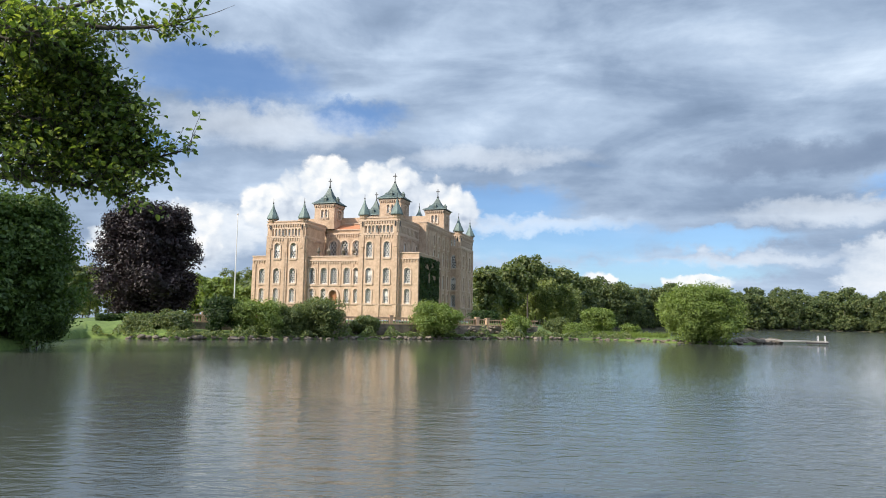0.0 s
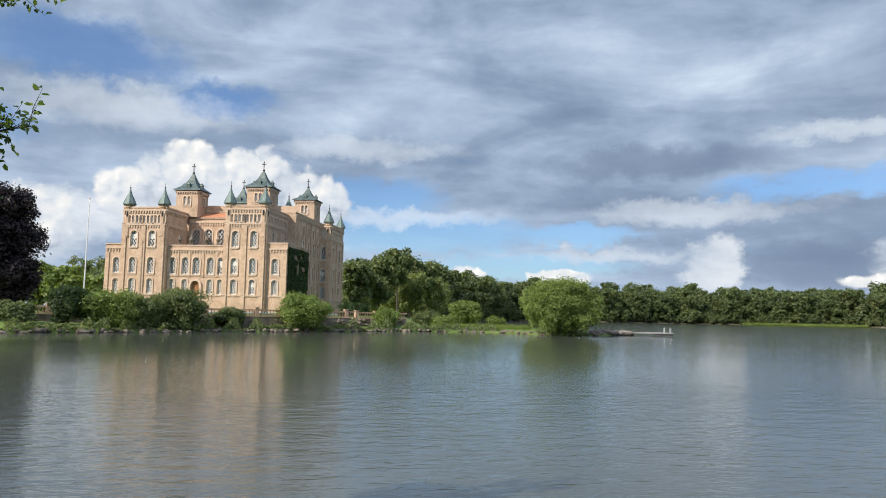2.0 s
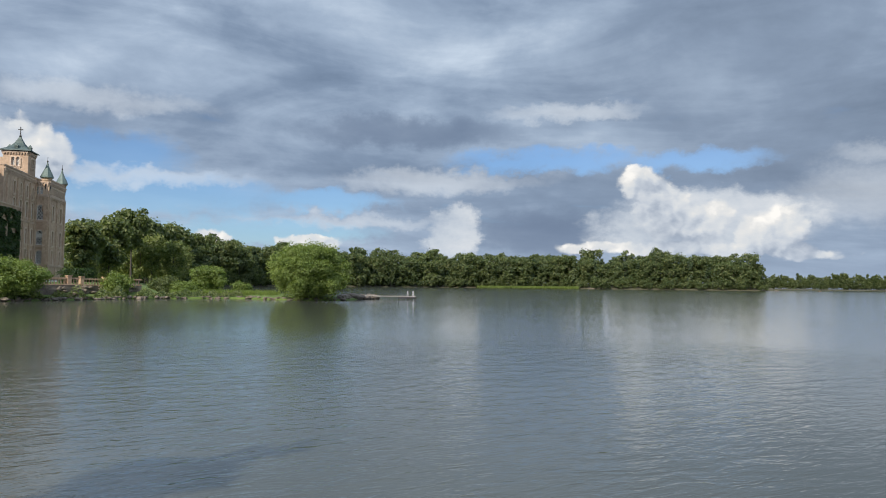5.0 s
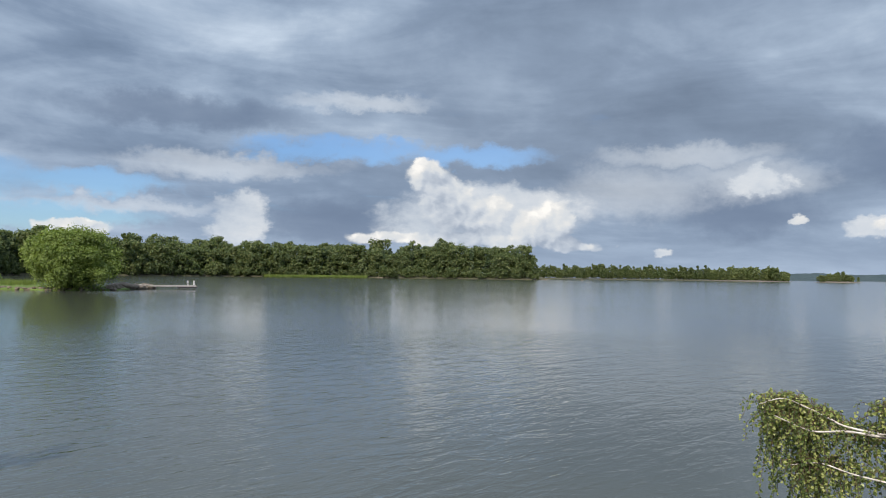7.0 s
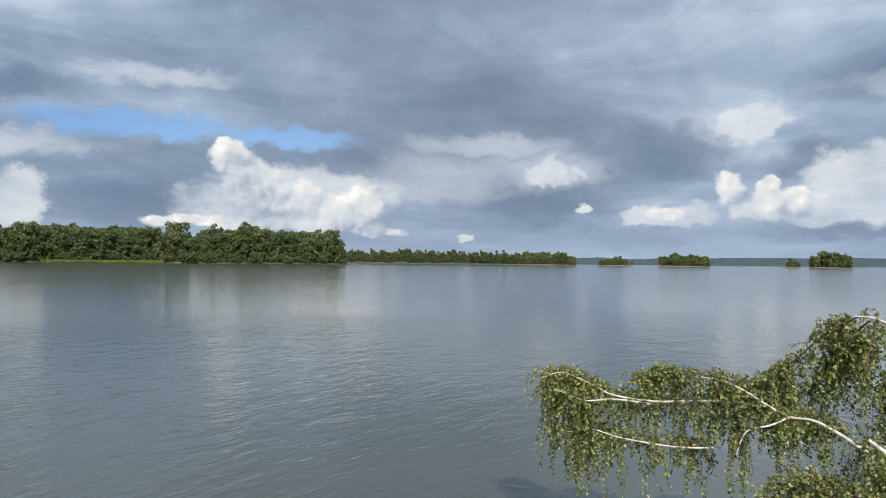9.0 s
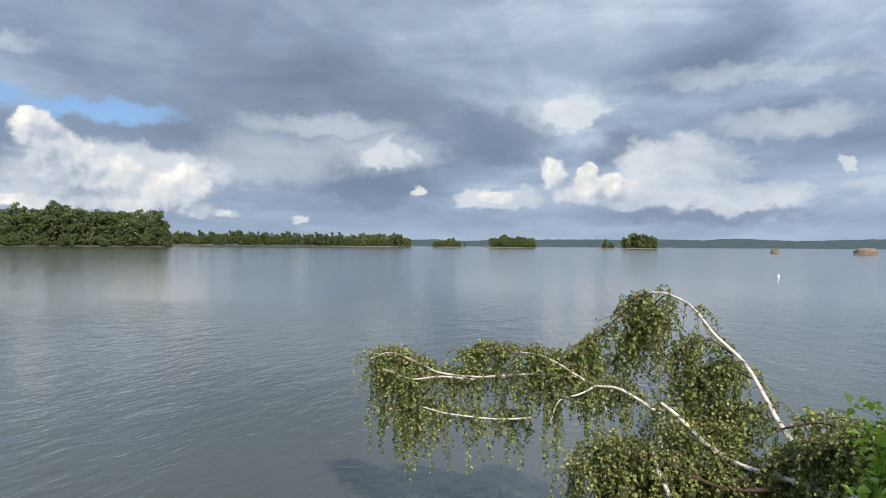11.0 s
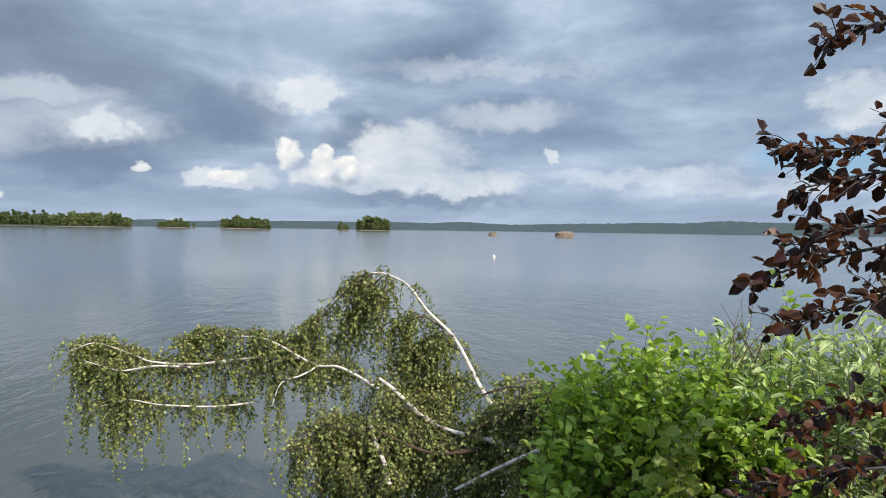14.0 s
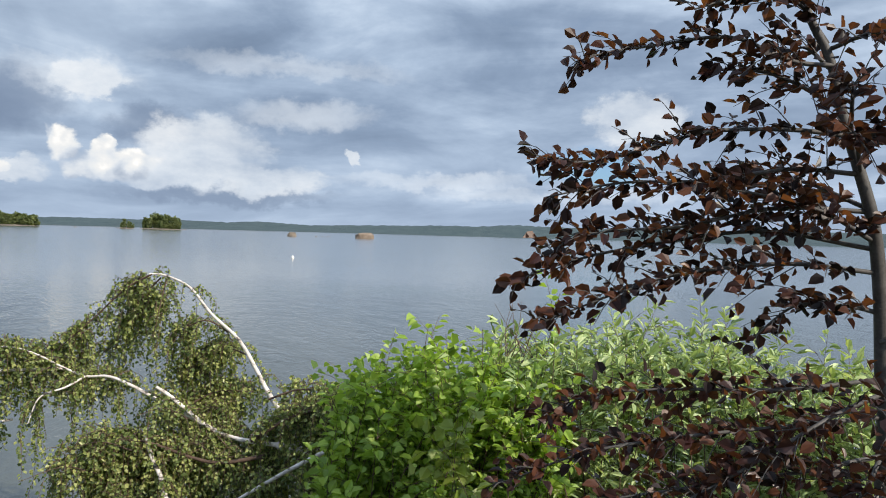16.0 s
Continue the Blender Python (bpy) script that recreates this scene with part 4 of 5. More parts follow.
# ---------------------------------------------------------------- park: trees and bushes of the castle shore
LEAF_LIME = foliage("lime_leaves", (0.03, 0.065, 0.014), (0.075, 0.14, 0.028), (0.15, 0.22, 0.05), 0.4)
tree("copper_beech", "large domed copper beech with dark purple foliage", "tree", at(22.6, 150, 1.5), 25.6, 10.8, 0.3, LEAF_COPPER, 3, 300, 250, 0.27, 0.6, droop=0.8, skirt=0.32, cone=0.12)
tree("lime_tree", "broad dense green tree leaning over the water", "tree", at(31.2, 80, 0.7), 15.2, 6.0, -1.0, LEAF_LIME, 4, 220, 300, 0.19, 0.35, droop=0.9, skirt=0.3)
tree("lime_tree", "broad dense green tree on the bank", "tree", at(35.6, 77, 0.9), 15.0, 7.0, -0.3, LEAF_LIME, 14, 120, 150, 0.26, 0.35, droop=0.9, skirt=0.2)
tree("willow", "rounded pale green willow at the water's edge", "tree", at(-19.7, 137, 0.3), 10.2, 8.0, -0.4, LEAF_WILLOW, 5, 200, 320, 0.18, 0.3, droop=0.6, skirt=0.15)


def bush(name, label, az, d, h, r, leaf, seed, z=0.4, size=0.24, lobes=60, per=90):
    size, per = size * 0.68, int(per * 1.9)
    return tree(name, label, "bush", at(az, d, z), h, r, -0.3, leaf, seed, lobes, per, size, 0.08, flat=1.0)


bush("willow_bush", "round light green willow bush at the shore", 0.55, 129.5, 6.2, 5.0, LEAF_WILLOW, 21, 0.2, 0.24, 80, 110)
bush("shore_bush", "broad green bush by the lake shore", 9.8, 121, 6.3, 4.8, LEAF_MIX, 22, 0.3, 0.26, 80, 100)
bush("shore_bush", "broad green bush by the lake shore", 12.2, 119, 4.9, 3.8, LEAF_MIX, 23, 0.3)
bush("willow_bush", "round light green willow bush at the shore", 14.6, 117, 5.8, 4.6, LEAF_WILLOW, 24, 0.3, 0.25, 70, 100)
bush("shore_bush", "tall narrow green bush by the lake shore", 17.2, 116, 6.3, 2.7, LEAF_DARK, 25, 0.3)
bush("shore_bush", "dark overhanging bush below the broad green tree", 29.4, 84, 6.5, 4.0, LEAF_LIME, 35, 0.2, 0.24, 80, 110)
bush("shore_bush", "low green bush on the stony shore", 20.4, 113, 3.6, 3.0, LEAF_MIX, 26, 0.3)
bush("shore_bush", "low green bush on the stony shore", 22.6, 115, 2.8, 3.2, LEAF_MIX, 27, 0.3)
bush("shore_bush", "low green bush on the stony shore", 6.2, 127, 2.6, 2.6, LEAF_MIX, 28, 1.0)
bush("willow_bush", "low pale bush beside the balustrade", -5.9, 147, 4.0, 3.2, LEAF_WILLOW, 29, 0.4)
bush("shore_bush", "dark clipped bush below the castle wall", -3.2, 160, 4.2, 3.4, LEAF_DARK, 30, 1.5)
bush("willow_bush", "rounded pale green bush on the spit", -12.2, 165, 6.0, 4.2, LEAF_WILLOW, 31, 0.5, 0.27, 70, 90)
bush("shore_bush", "low green bush on the spit", -9.0, 160, 3.4, 3.4, LEAF_MIX, 32, 0.5)
bush("shore_bush", "low green bush on the spit", -10.4, 158, 2.4, 2.8, LEAF_WILLOW, 33, 0.5)
bush("shore_bush", "low green bush on the spit", -14.6, 160, 2.6, 2.4, LEAF_WILLOW, 34, 0.4)
for i, (az, d, h, r) in enumerate(((17.6, 190, 11, 5), (16.0, 200, 9, 5), (19.2, 200, 12, 5), (14.9, 205, 10, 4.5), (27.5, 210, 14, 6), (-3.6, 215, 17, 6), (-5.2, 225, 20, 6.5))):
    tree("park_tree", "green park tree behind the castle garden", "tree", at(az, d, 2.5), h, r, 1.0, LEAF_WILLOW if i < 3 else LEAF_MIX, 50 + i, 60, 70, 0.55, 0.3, group="park trees")
tree("tall_pine", "tall spreading tree rising over the wood", "tree", at(-6.7, 240, 3.0), 23, 6.0, 9, LEAF_MIX, 60, 40, 70, 0.6, 0.35)

# low growth along the stony shore
sv = np.random.default_rng(15)
n = 14000
a = 26 - 41 * sv.random(n)
pos, hh = [], []
for q in a:
    tall = max(0.0, 0.55 + 1.6 * noise.noise(Vector((q * 1.1, 7, 0))))
    pos.append(tuple(at(q, castle_near(q) + sv.uniform(0.2, 5.5), 0.5 + tall * 1.5 * sv.random())))
pos = np.array(pos)
v, f = sprays(sv, pos, sv.normal(size=pos.shape) + np.array([0, -0.5, 0.8]), sv.uniform(0.10, 0.26, n))
tagged(hang("shore_growth", fast_mesh("shore_growth", v, f), LEAF_MIX), "low weeds and brush between the shore stones", "plants", kind="stuff")
# reeds on the spit and along the far meadow
def reeds(name, label, az0, az1, near, depth, n, h, w, seed):
    rv = np.random.default_rng(seed)
    b = []
    for i in range(n):
        q = rv.uniform(az1, az0)
        b.append(tuple(at(q, near(q) + rv.random() * depth, 0.1)))
    b = np.array(b)
    ax = np.array([0, 0, 1.0]) + rv.normal(size=b.shape) * 0.12
    v, f = blades(b, ax, rv.normal(size=b.shape), h * rv.uniform(0.7, 1.2, n), np.full(n, w))
    tagged(hang(name, fast_mesh(name, v, f), LEAF_REED), label, "reeds", kind="stuff")


LEAF_REED = foliage("reed_blades", (0.09, 0.14, 0.03), (0.16, 0.23, 0.05), (0.25, 0.31, 0.09))
reeds("reed_bed", "pale green reeds on the stony spit", -9.5, -17.5, lambda q: castle_near(q) + 4, 7, 3500, 1.6, 0.09, 2)
reeds("reed_meadow", "bright green reed meadow on the far shore", -33, -41, lambda q: forest_near(q) - 14, 20, 7000, 2.2, 0.5, 3)
# clipped hedge and pale garden wall on the lawn
hv = np.random.default_rng(8)
for az0, az1, d, z, h in ((25.8, 21.2, 128, 1.6, 1.9), (20.9, 16.6, 126, 1.9, 1.6)):
    n = 2600
    a = hv.uniform(az1, az0, n)
    pos = np.array([tuple(at(q, d + hv.uniform(-0.8, 0.8), z - 0.4 + (h + 0.4) * hv.random() ** 0.7)) for q in a])
    v, f = sprays(hv, pos, hv.normal(size=pos.shape) + np.array([0, -0.8, 0.6]), hv.uniform(0.15, 0.32, n))
    tagged(hang("hedge", fast_mesh("hedge", v, f), LEAF_DARK if az0 > 25 else LEAF_MIX), "clipped dark green garden hedge on the lawn", "hedge")
bm = bmesh.new()
add_box(bm, 0, 16, -0.25, 0.25, -1, 0.9)
add_box(bm, -0.1, 16.1, -0.35, 0.35, 0.903, 1.05)
o = tagged(part("garden_wall", bm, TRIM), "low pale stone garden wall", "wall")
o.matrix_world = Matrix.Translation(at(23.2, 146, 2.2)) @ pose(0, 0, 0, rz=12)

# flagpole
pole = thing("flagpole", "tall slim white flagpole on the castle lawn", "flagpole", Matrix.Translation(at(16.3, 165, 3.2)))
bm = bmesh.new()
lathe(bm, 0, 0, [(0.14, 0), (0.13, 6), (0.07, 22.8)], 8)
part("pole", bm, WHITE, pole)
bm = bmesh.new()
lathe(bm, 0, 0, [(0.06, 22.803), (0.16, 22.95), (0.16, 23.05), (0.04, 23.2)], 8)
part("knob", bm, TRIM, pole)

# ---------------------------------------------------------------- stones along the shore
def boulder_mesh(seed, sub=2):
    bm = bmesh.new()
    bmesh.ops.create_icosphere(bm, subdivisions=sub, radius=1)
    for v in bm.verts:
        q = v.co.normalized()
        v.co = q * (1 + 0.35 * noise.noise(q * 1.3 + Vector((seed * 7, 0, 0))) + 0.13 * noise.noise(q * 3.5 + Vector((seed, 5, 0))))
    return fast(bm)


STONES = [boulder_mesh(i) for i in range(5)]
for m in STONES:
    m.materials.append(ROCK)
rng = np.random.default_rng(12)


def stone(az, d, s, z, squash=0.6):
    o = new("shore_stone", STONES[rng.integers(0, 5)])
    o.matrix_world = Matrix.Translation(at(az, d, z)) @ Matrix.LocRotScale(None, Euler((0, 0, rng.uniform(0, 6))), Vector((s * rng.uniform(0.8, 1.5), s * rng.uniform(0.7, 1.1), s * squash)))
    return tagged(o, "rough grey stone at the water's edge", "stone", "shore stones")


for i in range(235):
    az = 24 - 48.2 * (i + rng.random()) / 235
    stone(az, castle_near(az) + rng.uniform(-0.2, 2.4), rng.uniform(0.22, 0.62), 0.05 + rng.uniform(0, 0.35), rng.uniform(0.4, 0.75))
for i in range(46):
    az = -21.5 - 3.6 * rng.random()
    stone(az, 143 + 12 * (-az - 21.5) / 3.6 + rng.uniform(-2, 2), rng.uniform(0.5, 1.1), rng.uniform(0.1, 0.75))

# rough stones showing in the terrace wall
for i in range(150):
    az = 8.0 - 15.0 * rng.random()
    owner = terrace_wall if az > -3.4 else garden_wall_rail
    d = lay(az, [(8, 127), (-3.3, 138), (-3.5, 146), (-7.4, 152)]) - 0.45
    o = new("wall_stone", STONES[rng.integers(0, 5)])
    o.parent = owner
    m = Matrix.Translation(at(az, d, rng.uniform(0.6, 2.3))) @ Matrix.LocRotScale(None, Euler((0, 0, rng.uniform(0, 6))), Vector((rng.uniform(0.4, 0.8), rng.uniform(0.3, 0.5), rng.uniform(0.25, 0.42))))
    o.matrix_basis = owner.matrix_basis.inverted() @ m

# bathing pier at the end of the spit
a, b = at(-24.6, 152, 0.75), at(-28.1, 153.5, 0.75)
pier = thing("bathing_pier", "narrow weathered wooden bathing pier with a ladder", "pier", Matrix.Translation(a) @ pose(0, 0, 0, rz=math.degrees(math.atan2(b.y - a.y, b.x - a.x))))
L = (b - a).length
bm = bmesh.new()
add_box(bm, 0, L, -0.5, -0.4, -0.25, -0.08)
add_box(bm, 0, L, 0.4, 0.5, -0.25, -0.08)
part("beam", bm, PIER, pier)
bm = bmesh.new()
add_box(bm, 0, 0.27, -0.62, 0.62, -0.075, 0.0)
me = fast(bm)
me.materials.append(PIER)
for i in range(int(L / 0.3)):
    o = new("plank", me)
    o.parent, o.location = pier, (i * 0.3, 0, 0)
bm = bmesh.new()
add_box(bm, L - 2.6, L - 0.1, -0.9, 0.9, -0.6, -0.26)
add_box(bm, L * 0.62, L * 0.62 + 1.4, -0.7, 0.7, -0.6, -0.26)
part("float", bm, IRON, pier)
for x in (L - 0.5, L - 1.7):
    bm = bmesh.new()
    lathe(bm, x, -0.5, [(0.04, -0.3), (0.04, 0.95)], 6)
    lathe(bm, x, 0.5, [(0.04, -0.3), (0.04, 0.95)], 6)
    add_box(bm, x - 0.03, x + 0.03, -0.5, 0.5, 0.9, 0.955)
    part("ladder_rail", bm, WHITE, pier)
bm = bmesh.new()
add_box(bm, -4.5, 0.2, -0.8, 0.8, -0.03, 0.12)
o = part("gangway", bm, PIER, pier)

# lone rocks and a buoy out on the lake
def lone_rock(name, label, az, d, w, h, mat, seed, flat=False):
    bm = bmesh.new()
    bmesh.ops.create_icosphere(bm, subdivisions=4, radius=1)
    for v in bm.verts:
        q = v.co.normalized()
        k = 1 + 0.16 * noise.noise(q * 1.7 + Vector((seed, 0, 0))) + 0.06 * noise.noise(q * 6)
        e = 0.68 if flat else 0.85
        v.co = Vector((math.copysign(abs(q.x) ** e, q.x) * w / 2 * k, math.copysign(abs(q.y) ** e, q.y) * w / 3 * k, math.copysign(abs(q.z) ** (0.7 if flat else 0.9), q.z) * h * k))
    o = part(name, bm, mat)
    o.matrix_world = Matrix.Translation(at(az, d, -0.05)) @ pose(0, 0, 0, rz=az)
    return tagged(o, label, "rock")


lone_rock("lake_rock", "big flat-topped reddish rock rising from the lake", -106.0, 420, 11.6, 3.3, REDROCK, 3, True)
lone_rock("lake_rock", "small pointed rock out in the lake", -100.35, 440, 5.6, 2.6, ROCK, 5)
for az, w in ((-102.2, 1.4), (-102.7, 1.0), (-103.1, 1.6), (-85.0, 4), (-92.3, 8), (-55.2, 5), (-58, 3), (-42, 7), (-37, 6)):
    lone_rock("skerry", "low bare rock just above the water", az, 445 if az < -101 else 1050 if az < -80 else 735, w, 0.5 if w < 3 else 1.0, ROCK, w)
buoy = thing("buoy", "small white buoy floating on the lake", "buoy", Matrix.Translation(at(-100.65, 87.5, 0)))
bm = bmesh.new()
lathe(bm, 0, 0, [(0.1, -0.1), (0.17, 0.0), (0.19, 0.1), (0.14, 0.22), (0.06, 0.28)], 12)
part("body", bm, WHITE, buoy)
bm = bmesh.new()
lathe(bm, 0, 0, [(0.05, 0.283), (0.05, 0.33), (0.08, 0.34), (0.08, 0.40)], 8)
part("eye", bm, WHITE, buoy)

# ---------------------------------------------------------------- near bank
LATE = stand(112.2)


def spot(az, el, d):
    """A place by azimuth, elevation above the eye's level and ground distance from the late standpoint."""
    p = at(az, d) + (LATE if az < 0 else Vector((0, 0, 0)))
    p.z = EYE + d * math.tan(radians(el))
    return p


BANK_EDGE = [(180, 40), (150, 40), (120, 40), (85, 52), (70, 30), (55, 11), (40, 6.0), (10, 3.6), (-40, 3.2), (-75, 3.6), (-95, 4.8), (-110, 5.4), (-125, 6.2), (-150, 8.0), (-179, 12)]


def bank_height(r, edge):
    return max(-1.5, 1.75 - 2.1 * max(0.0, (r - edge * 0.45) / (edge * 0.55)) ** 1.3)


V, F = [], []
NA, NR = 120, 16
for i in range(NA):
    az = 180 - 360 * i / NA
    e = lay(az, BANK_EDGE)
    for k in range(NR):
        r = e * 1.25 * k / (NR - 1)
        p = at(az, r)
        p.z = bank_height(r, e) + 0.12 * noise.noise(p * 0.9)
        V.append(tuple(p))
for i in range(NA):
    for k in range(NR - 1):
        a, b = i * NR + k, ((i + 1) % NA) * NR + k
        F.append((a, a + 1, b + 1, b))
tagged(hang("ground_bank", fast_mesh("ground_bank", V, F, True), SOIL), "dark overgrown lake bank", "ground", kind="structure")

LEAF_BIRCH = foliage("birch_leaves", (0.09, 0.13, 0.045), (0.21, 0.265, 0.08), (0.48, 0.50, 0.20), 0.45, 0.42, True)
LEAF_HAZEL = foliage("hazel_leaves", (0.15, 0.24, 0.035), (0.29, 0.44, 0.07), (0.47, 0.60, 0.15), 0.5, 0.42, True)
LEAF_OSIER = foliage("osier_leaves", (0.15, 0.22, 0.085), (0.32, 0.42, 0.17), (0.52, 0.61, 0.31), 0.34, 0.45, True)
LEAF_BEECH = foliage("beech_leaves", (0.014, 0.008, 0.009), (0.056, 0.021, 0.019), (0.15, 0.058, 0.030), 0.48, 0.4, True)
LEAF_ALDER = foliage("alder_tree_leaves", (0.05, 0.095, 0.022), (0.13, 0.205, 0.045), (0.32, 0.40, 0.10), 0.48, 0.4, True)


def birch_look(g, b, out):
    p = place(g)
    m = g.n("ShaderNodeMapping")
    m.inputs["Scale"].default_value = (6, 6, 14)
    g.put(m.inputs["Vector"], p)
    k = g.noise(m.outputs[0], 1.6, 4, 0.6)
    c = g.ramp(k, [(0.36, (0.05, 0.04, 0.035)), (0.44, (0.50, 0.45, 0.40)), (0.7, (0.74, 0.70, 0.66))])
    g.put(b.inputs["Base Color"], c)
    b.inputs["Roughness"].default_value = 0.65
    bumped(g, b, k, 0.4, 0.01)


BIRCH_BARK = material("birch_bark", birch_look)
TWIG = plain("brown_twig", (0.05, 0.03, 0.02), (0.12, 0.075, 0.05), 20, 0.8)
BEECH_BARK = plain("beech_bark", (0.035, 0.032, 0.03), (0.085, 0.08, 0.075), 12, 0.7, 0.3, 0.005)


def leaf_set(rng, P, T, length, width, along_w=0.5, out_w=0.8, sag=0.3, flat=1.0, stalk=0.01):
    """Leaves at the points P of twigs running along T."""
    P, T = np.asarray(P), unit(np.asarray(T))
    n = len(P)
    rad = rng.normal(size=(n, 3)) * np.array([1, 1, 0.55])
    rad = unit(rad - T * (rad * T).sum(1, keepdims=True))
    axis = unit(T * along_w + rad * out_w + np.array([0, 0, -sag]))
    nrm = unit(np.array([0, 0, flat]) + np.array(way(SUN_AZ, SUN_EL)) * 0.7 + rng.normal(size=(n, 3)) * 0.5)
    L = length * rng.uniform(0.6, 1.2, n)
    return blades(P + axis * stalk, axis, nrm, L, L * width * rng.uniform(0.85, 1.15, n))


def samples(line, step, start=0.0):
    """Points and directions at even steps along a line."""
    P, T = [], []
    left = start
    for a, b in zip(line, line[1:]):
        d = b - a
        L = d.length
        if L < 1e-6:
            continue
        while left < L:
            P.append(tuple(a + d * (left / L)))
            T.append(tuple(d / L))
            left += step
        left -= L
    return P, T


def limb(name, pts, r0, r1, mat, parent, n=24, sides=8):
    line = curve(pts, n)
    v, f = tube(line, np.linspace(r0, r1, len(line)), sides)
    hang(name, fast_mesh(name, v, f, True), mat, parent)
    return line


def rand_dir(rng):
    return Vector(rng.normal(size=3)).normalized()


# ---------------------------------------------------------------- birch fallen over the water
def make_birch():
    rng = np.random.default_rng(31)
    ob = thing("birch", "leaning birch with white limbs and hanging yellow-green twigs over the water", "tree", Matrix.Translation((0, 0, 0)))
    early = stand(85.6)

    def S(az, el, d):
        p = at(az, d) + early
        p.z = EYE + d * math.tan(radians(el))
        return p

    lines = []

    def grow(name, pts, r0, r1, rich, mat=BIRCH_BARK, n=30):
        lines.append((limb(name, pts, r0, r1, mat, ob, n), rich))

    grow("trunk", [S(-114, -22, 4.8), S(-107, -16.6, 5.6), S(-104, -16.9, 5.9), S(-101.1, -16.4, 6.1)], 0.05, 0.034, 0.5)
    grow("leader", [S(-103.2, -16.8, 6.0), S(-100.2, -12.6, 6.5), S(-99.3, -11.0, 6.6), S(-97.8, -8.5, 6.7), S(-95.7, -6.5, 6.8), S(-94.1, -4.5, 6.9), S(-92.3, -3.6, 7.0), S(-91.2, -3.5, 7.0)], 0.024, 0.007, 0.08, n=40)
    grow("limb", [S(-91.4, -3.5, 7.0), S(-89.6, -4.6, 7.1), S(-87.6, -6.6, 7.2), S(-85.4, -8.6, 7.3), S(-83.4, -9.6, 7.4)], 0.009, 0.003, 1.4, TWIG)
    grow("limb", [S(-92.0, -3.8, 7.0), S(-90.8, -5.2, 7.2), S(-89.6, -7.4, 7.3), S(-88.0, -9.4, 7.4)], 0.007, 0.003, 1.2, TWIG)
    grow("limb", [S(-92.4, -4.0, 7.0), S(-92.0, -6.0, 6.9), S(-91.6, -8.2, 6.9)], 0.006, 0.003, 1.0, TWIG)
    grow("limb", [S(-101.1, -16.4, 6.1), S(-97.4, -15.7, 6.4), S(-95.1, -14.5, 6.5), S(-92.4, -13.0, 6.7), S(-90.3, -11.7, 6.8), S(-88.6, -10.9, 6.9), S(-87.1, -10.8, 7.0), S(-85.6, -10.1, 7.1), S(-84.1, -9.2, 7.2), S(-82.7, -8.6, 7.3), S(-81.1, -8.4, 7.4)], 0.021, 0.005, 0.75, n=50)
    grow("limb", [S(-95.1, -14.5, 6.5), S(-93.0, -12.6, 6.6), S(-91.9, -11.8, 6.6)], 0.022, 0.014, 0.1, n=8)
    grow("limb", [S(-87.1, -10.8, 7.0), S(-85.8, -11.5, 6.9), S(-84.2, -12.1, 6.9), S(-83.5, -13.8, 6.9)], 0.011, 0.004, 0.5)
    grow("limb", [S(-85.6, -10.2, 7.2), S(-81.9, -10.1, 7.4), S(-77.8, -10.4, 7.6), S(-74.8, -10.1, 7.7), S(-73.6, -9.6, 7.8), S(-72.5, -9.1, 7.9), S(-70.8, -8.5, 8.0), S(-69.2, -9.0, 8.0)], 0.014, 0.004, 1.0, n=40)
    grow("limb", [S(-81.0, -8.6, 7.4), S(-79.0, -8.2, 7.6), S(-77.0, -8.6, 7.7), S(-75.4, -9.6, 7.8)], 0.008, 0.003, 1.7, TWIG)
    grow("limb", [S(-77.4, -10.6, 7.5), S(-74.8, -10.4, 7.6), S(-72.8, -10.6, 7.7), S(-71.6, -10.3, 7.8), S(-70.1, -9.7, 7.8)], 0.012, 0.004, 0.6)
    grow("limb", [S(-82.5, -13.4, 7.4), S(-79.2, -13.6, 7.5), S(-75.2, -13.2, 7.6), S(-73.0, -12.7, 7.7), S(-70.8, -13.1, 7.8)], 0.011, 0.004, 0.8)
    grow("limb", [S(-72.6, -9.2, 8.0), S(-70.6, -9.4, 8.1), S(-68.9, -10.4, 8.1)], 0.006, 0.003, 1.4, TWIG)
    grow("limb", [S(-91.2, -15.2, 6.5), S(-91.9, -17.1, 6.3), S(-92.4, -18.1, 6.2), S(-92.9, -19.8, 6.1)], 0.017, 0.021, 0.3)
    grow("limb", [S(-98.1, -20.2, 5.6), S(-102.0, -18.3, 5.4), S(-105.7, -16.6, 5.2)], 0.012, 0.018, 0.3)
    grow("limb", [S(-100, -17.2, 6.1), S(-96, -17.4, 6.2), S(-91, -15.6, 6.4), S(-88.0, -15.6, 6.5)], 0.020, 0.005, 1.9, TWIG)
    grow("limb", [S(-100.2, -13.0, 6.4), S(-102.6, -12.3, 6.3), S(-105.2, -12.6, 6.0), S(-107.4, -13.4, 5.7)], 0.010, 0.004, 0.9, TWIG)
    grow("limb", [S(-99, -16.0, 6.2), S(-102, -14.4, 6.0), S(-105, -13.6, 5.7), S(-108, -12.6, 5.4)], 0.018, 0.005, 2.2, TWIG)
    grow("limb", [S(-93, -14.0, 6.7), S(-96, -12.4, 6.8), S(-99, -12.4, 6.6)], 0.010, 0.004, 1.5, TWIG)
    grow("limb", [S(-97.0, -7.9, 6.75), S(-95.4, -7.0, 6.8), S(-93.8, -7.6, 6.9), S(-93.0, -8.6, 6.9)], 0.008, 0.003, 0.9, TWIG)
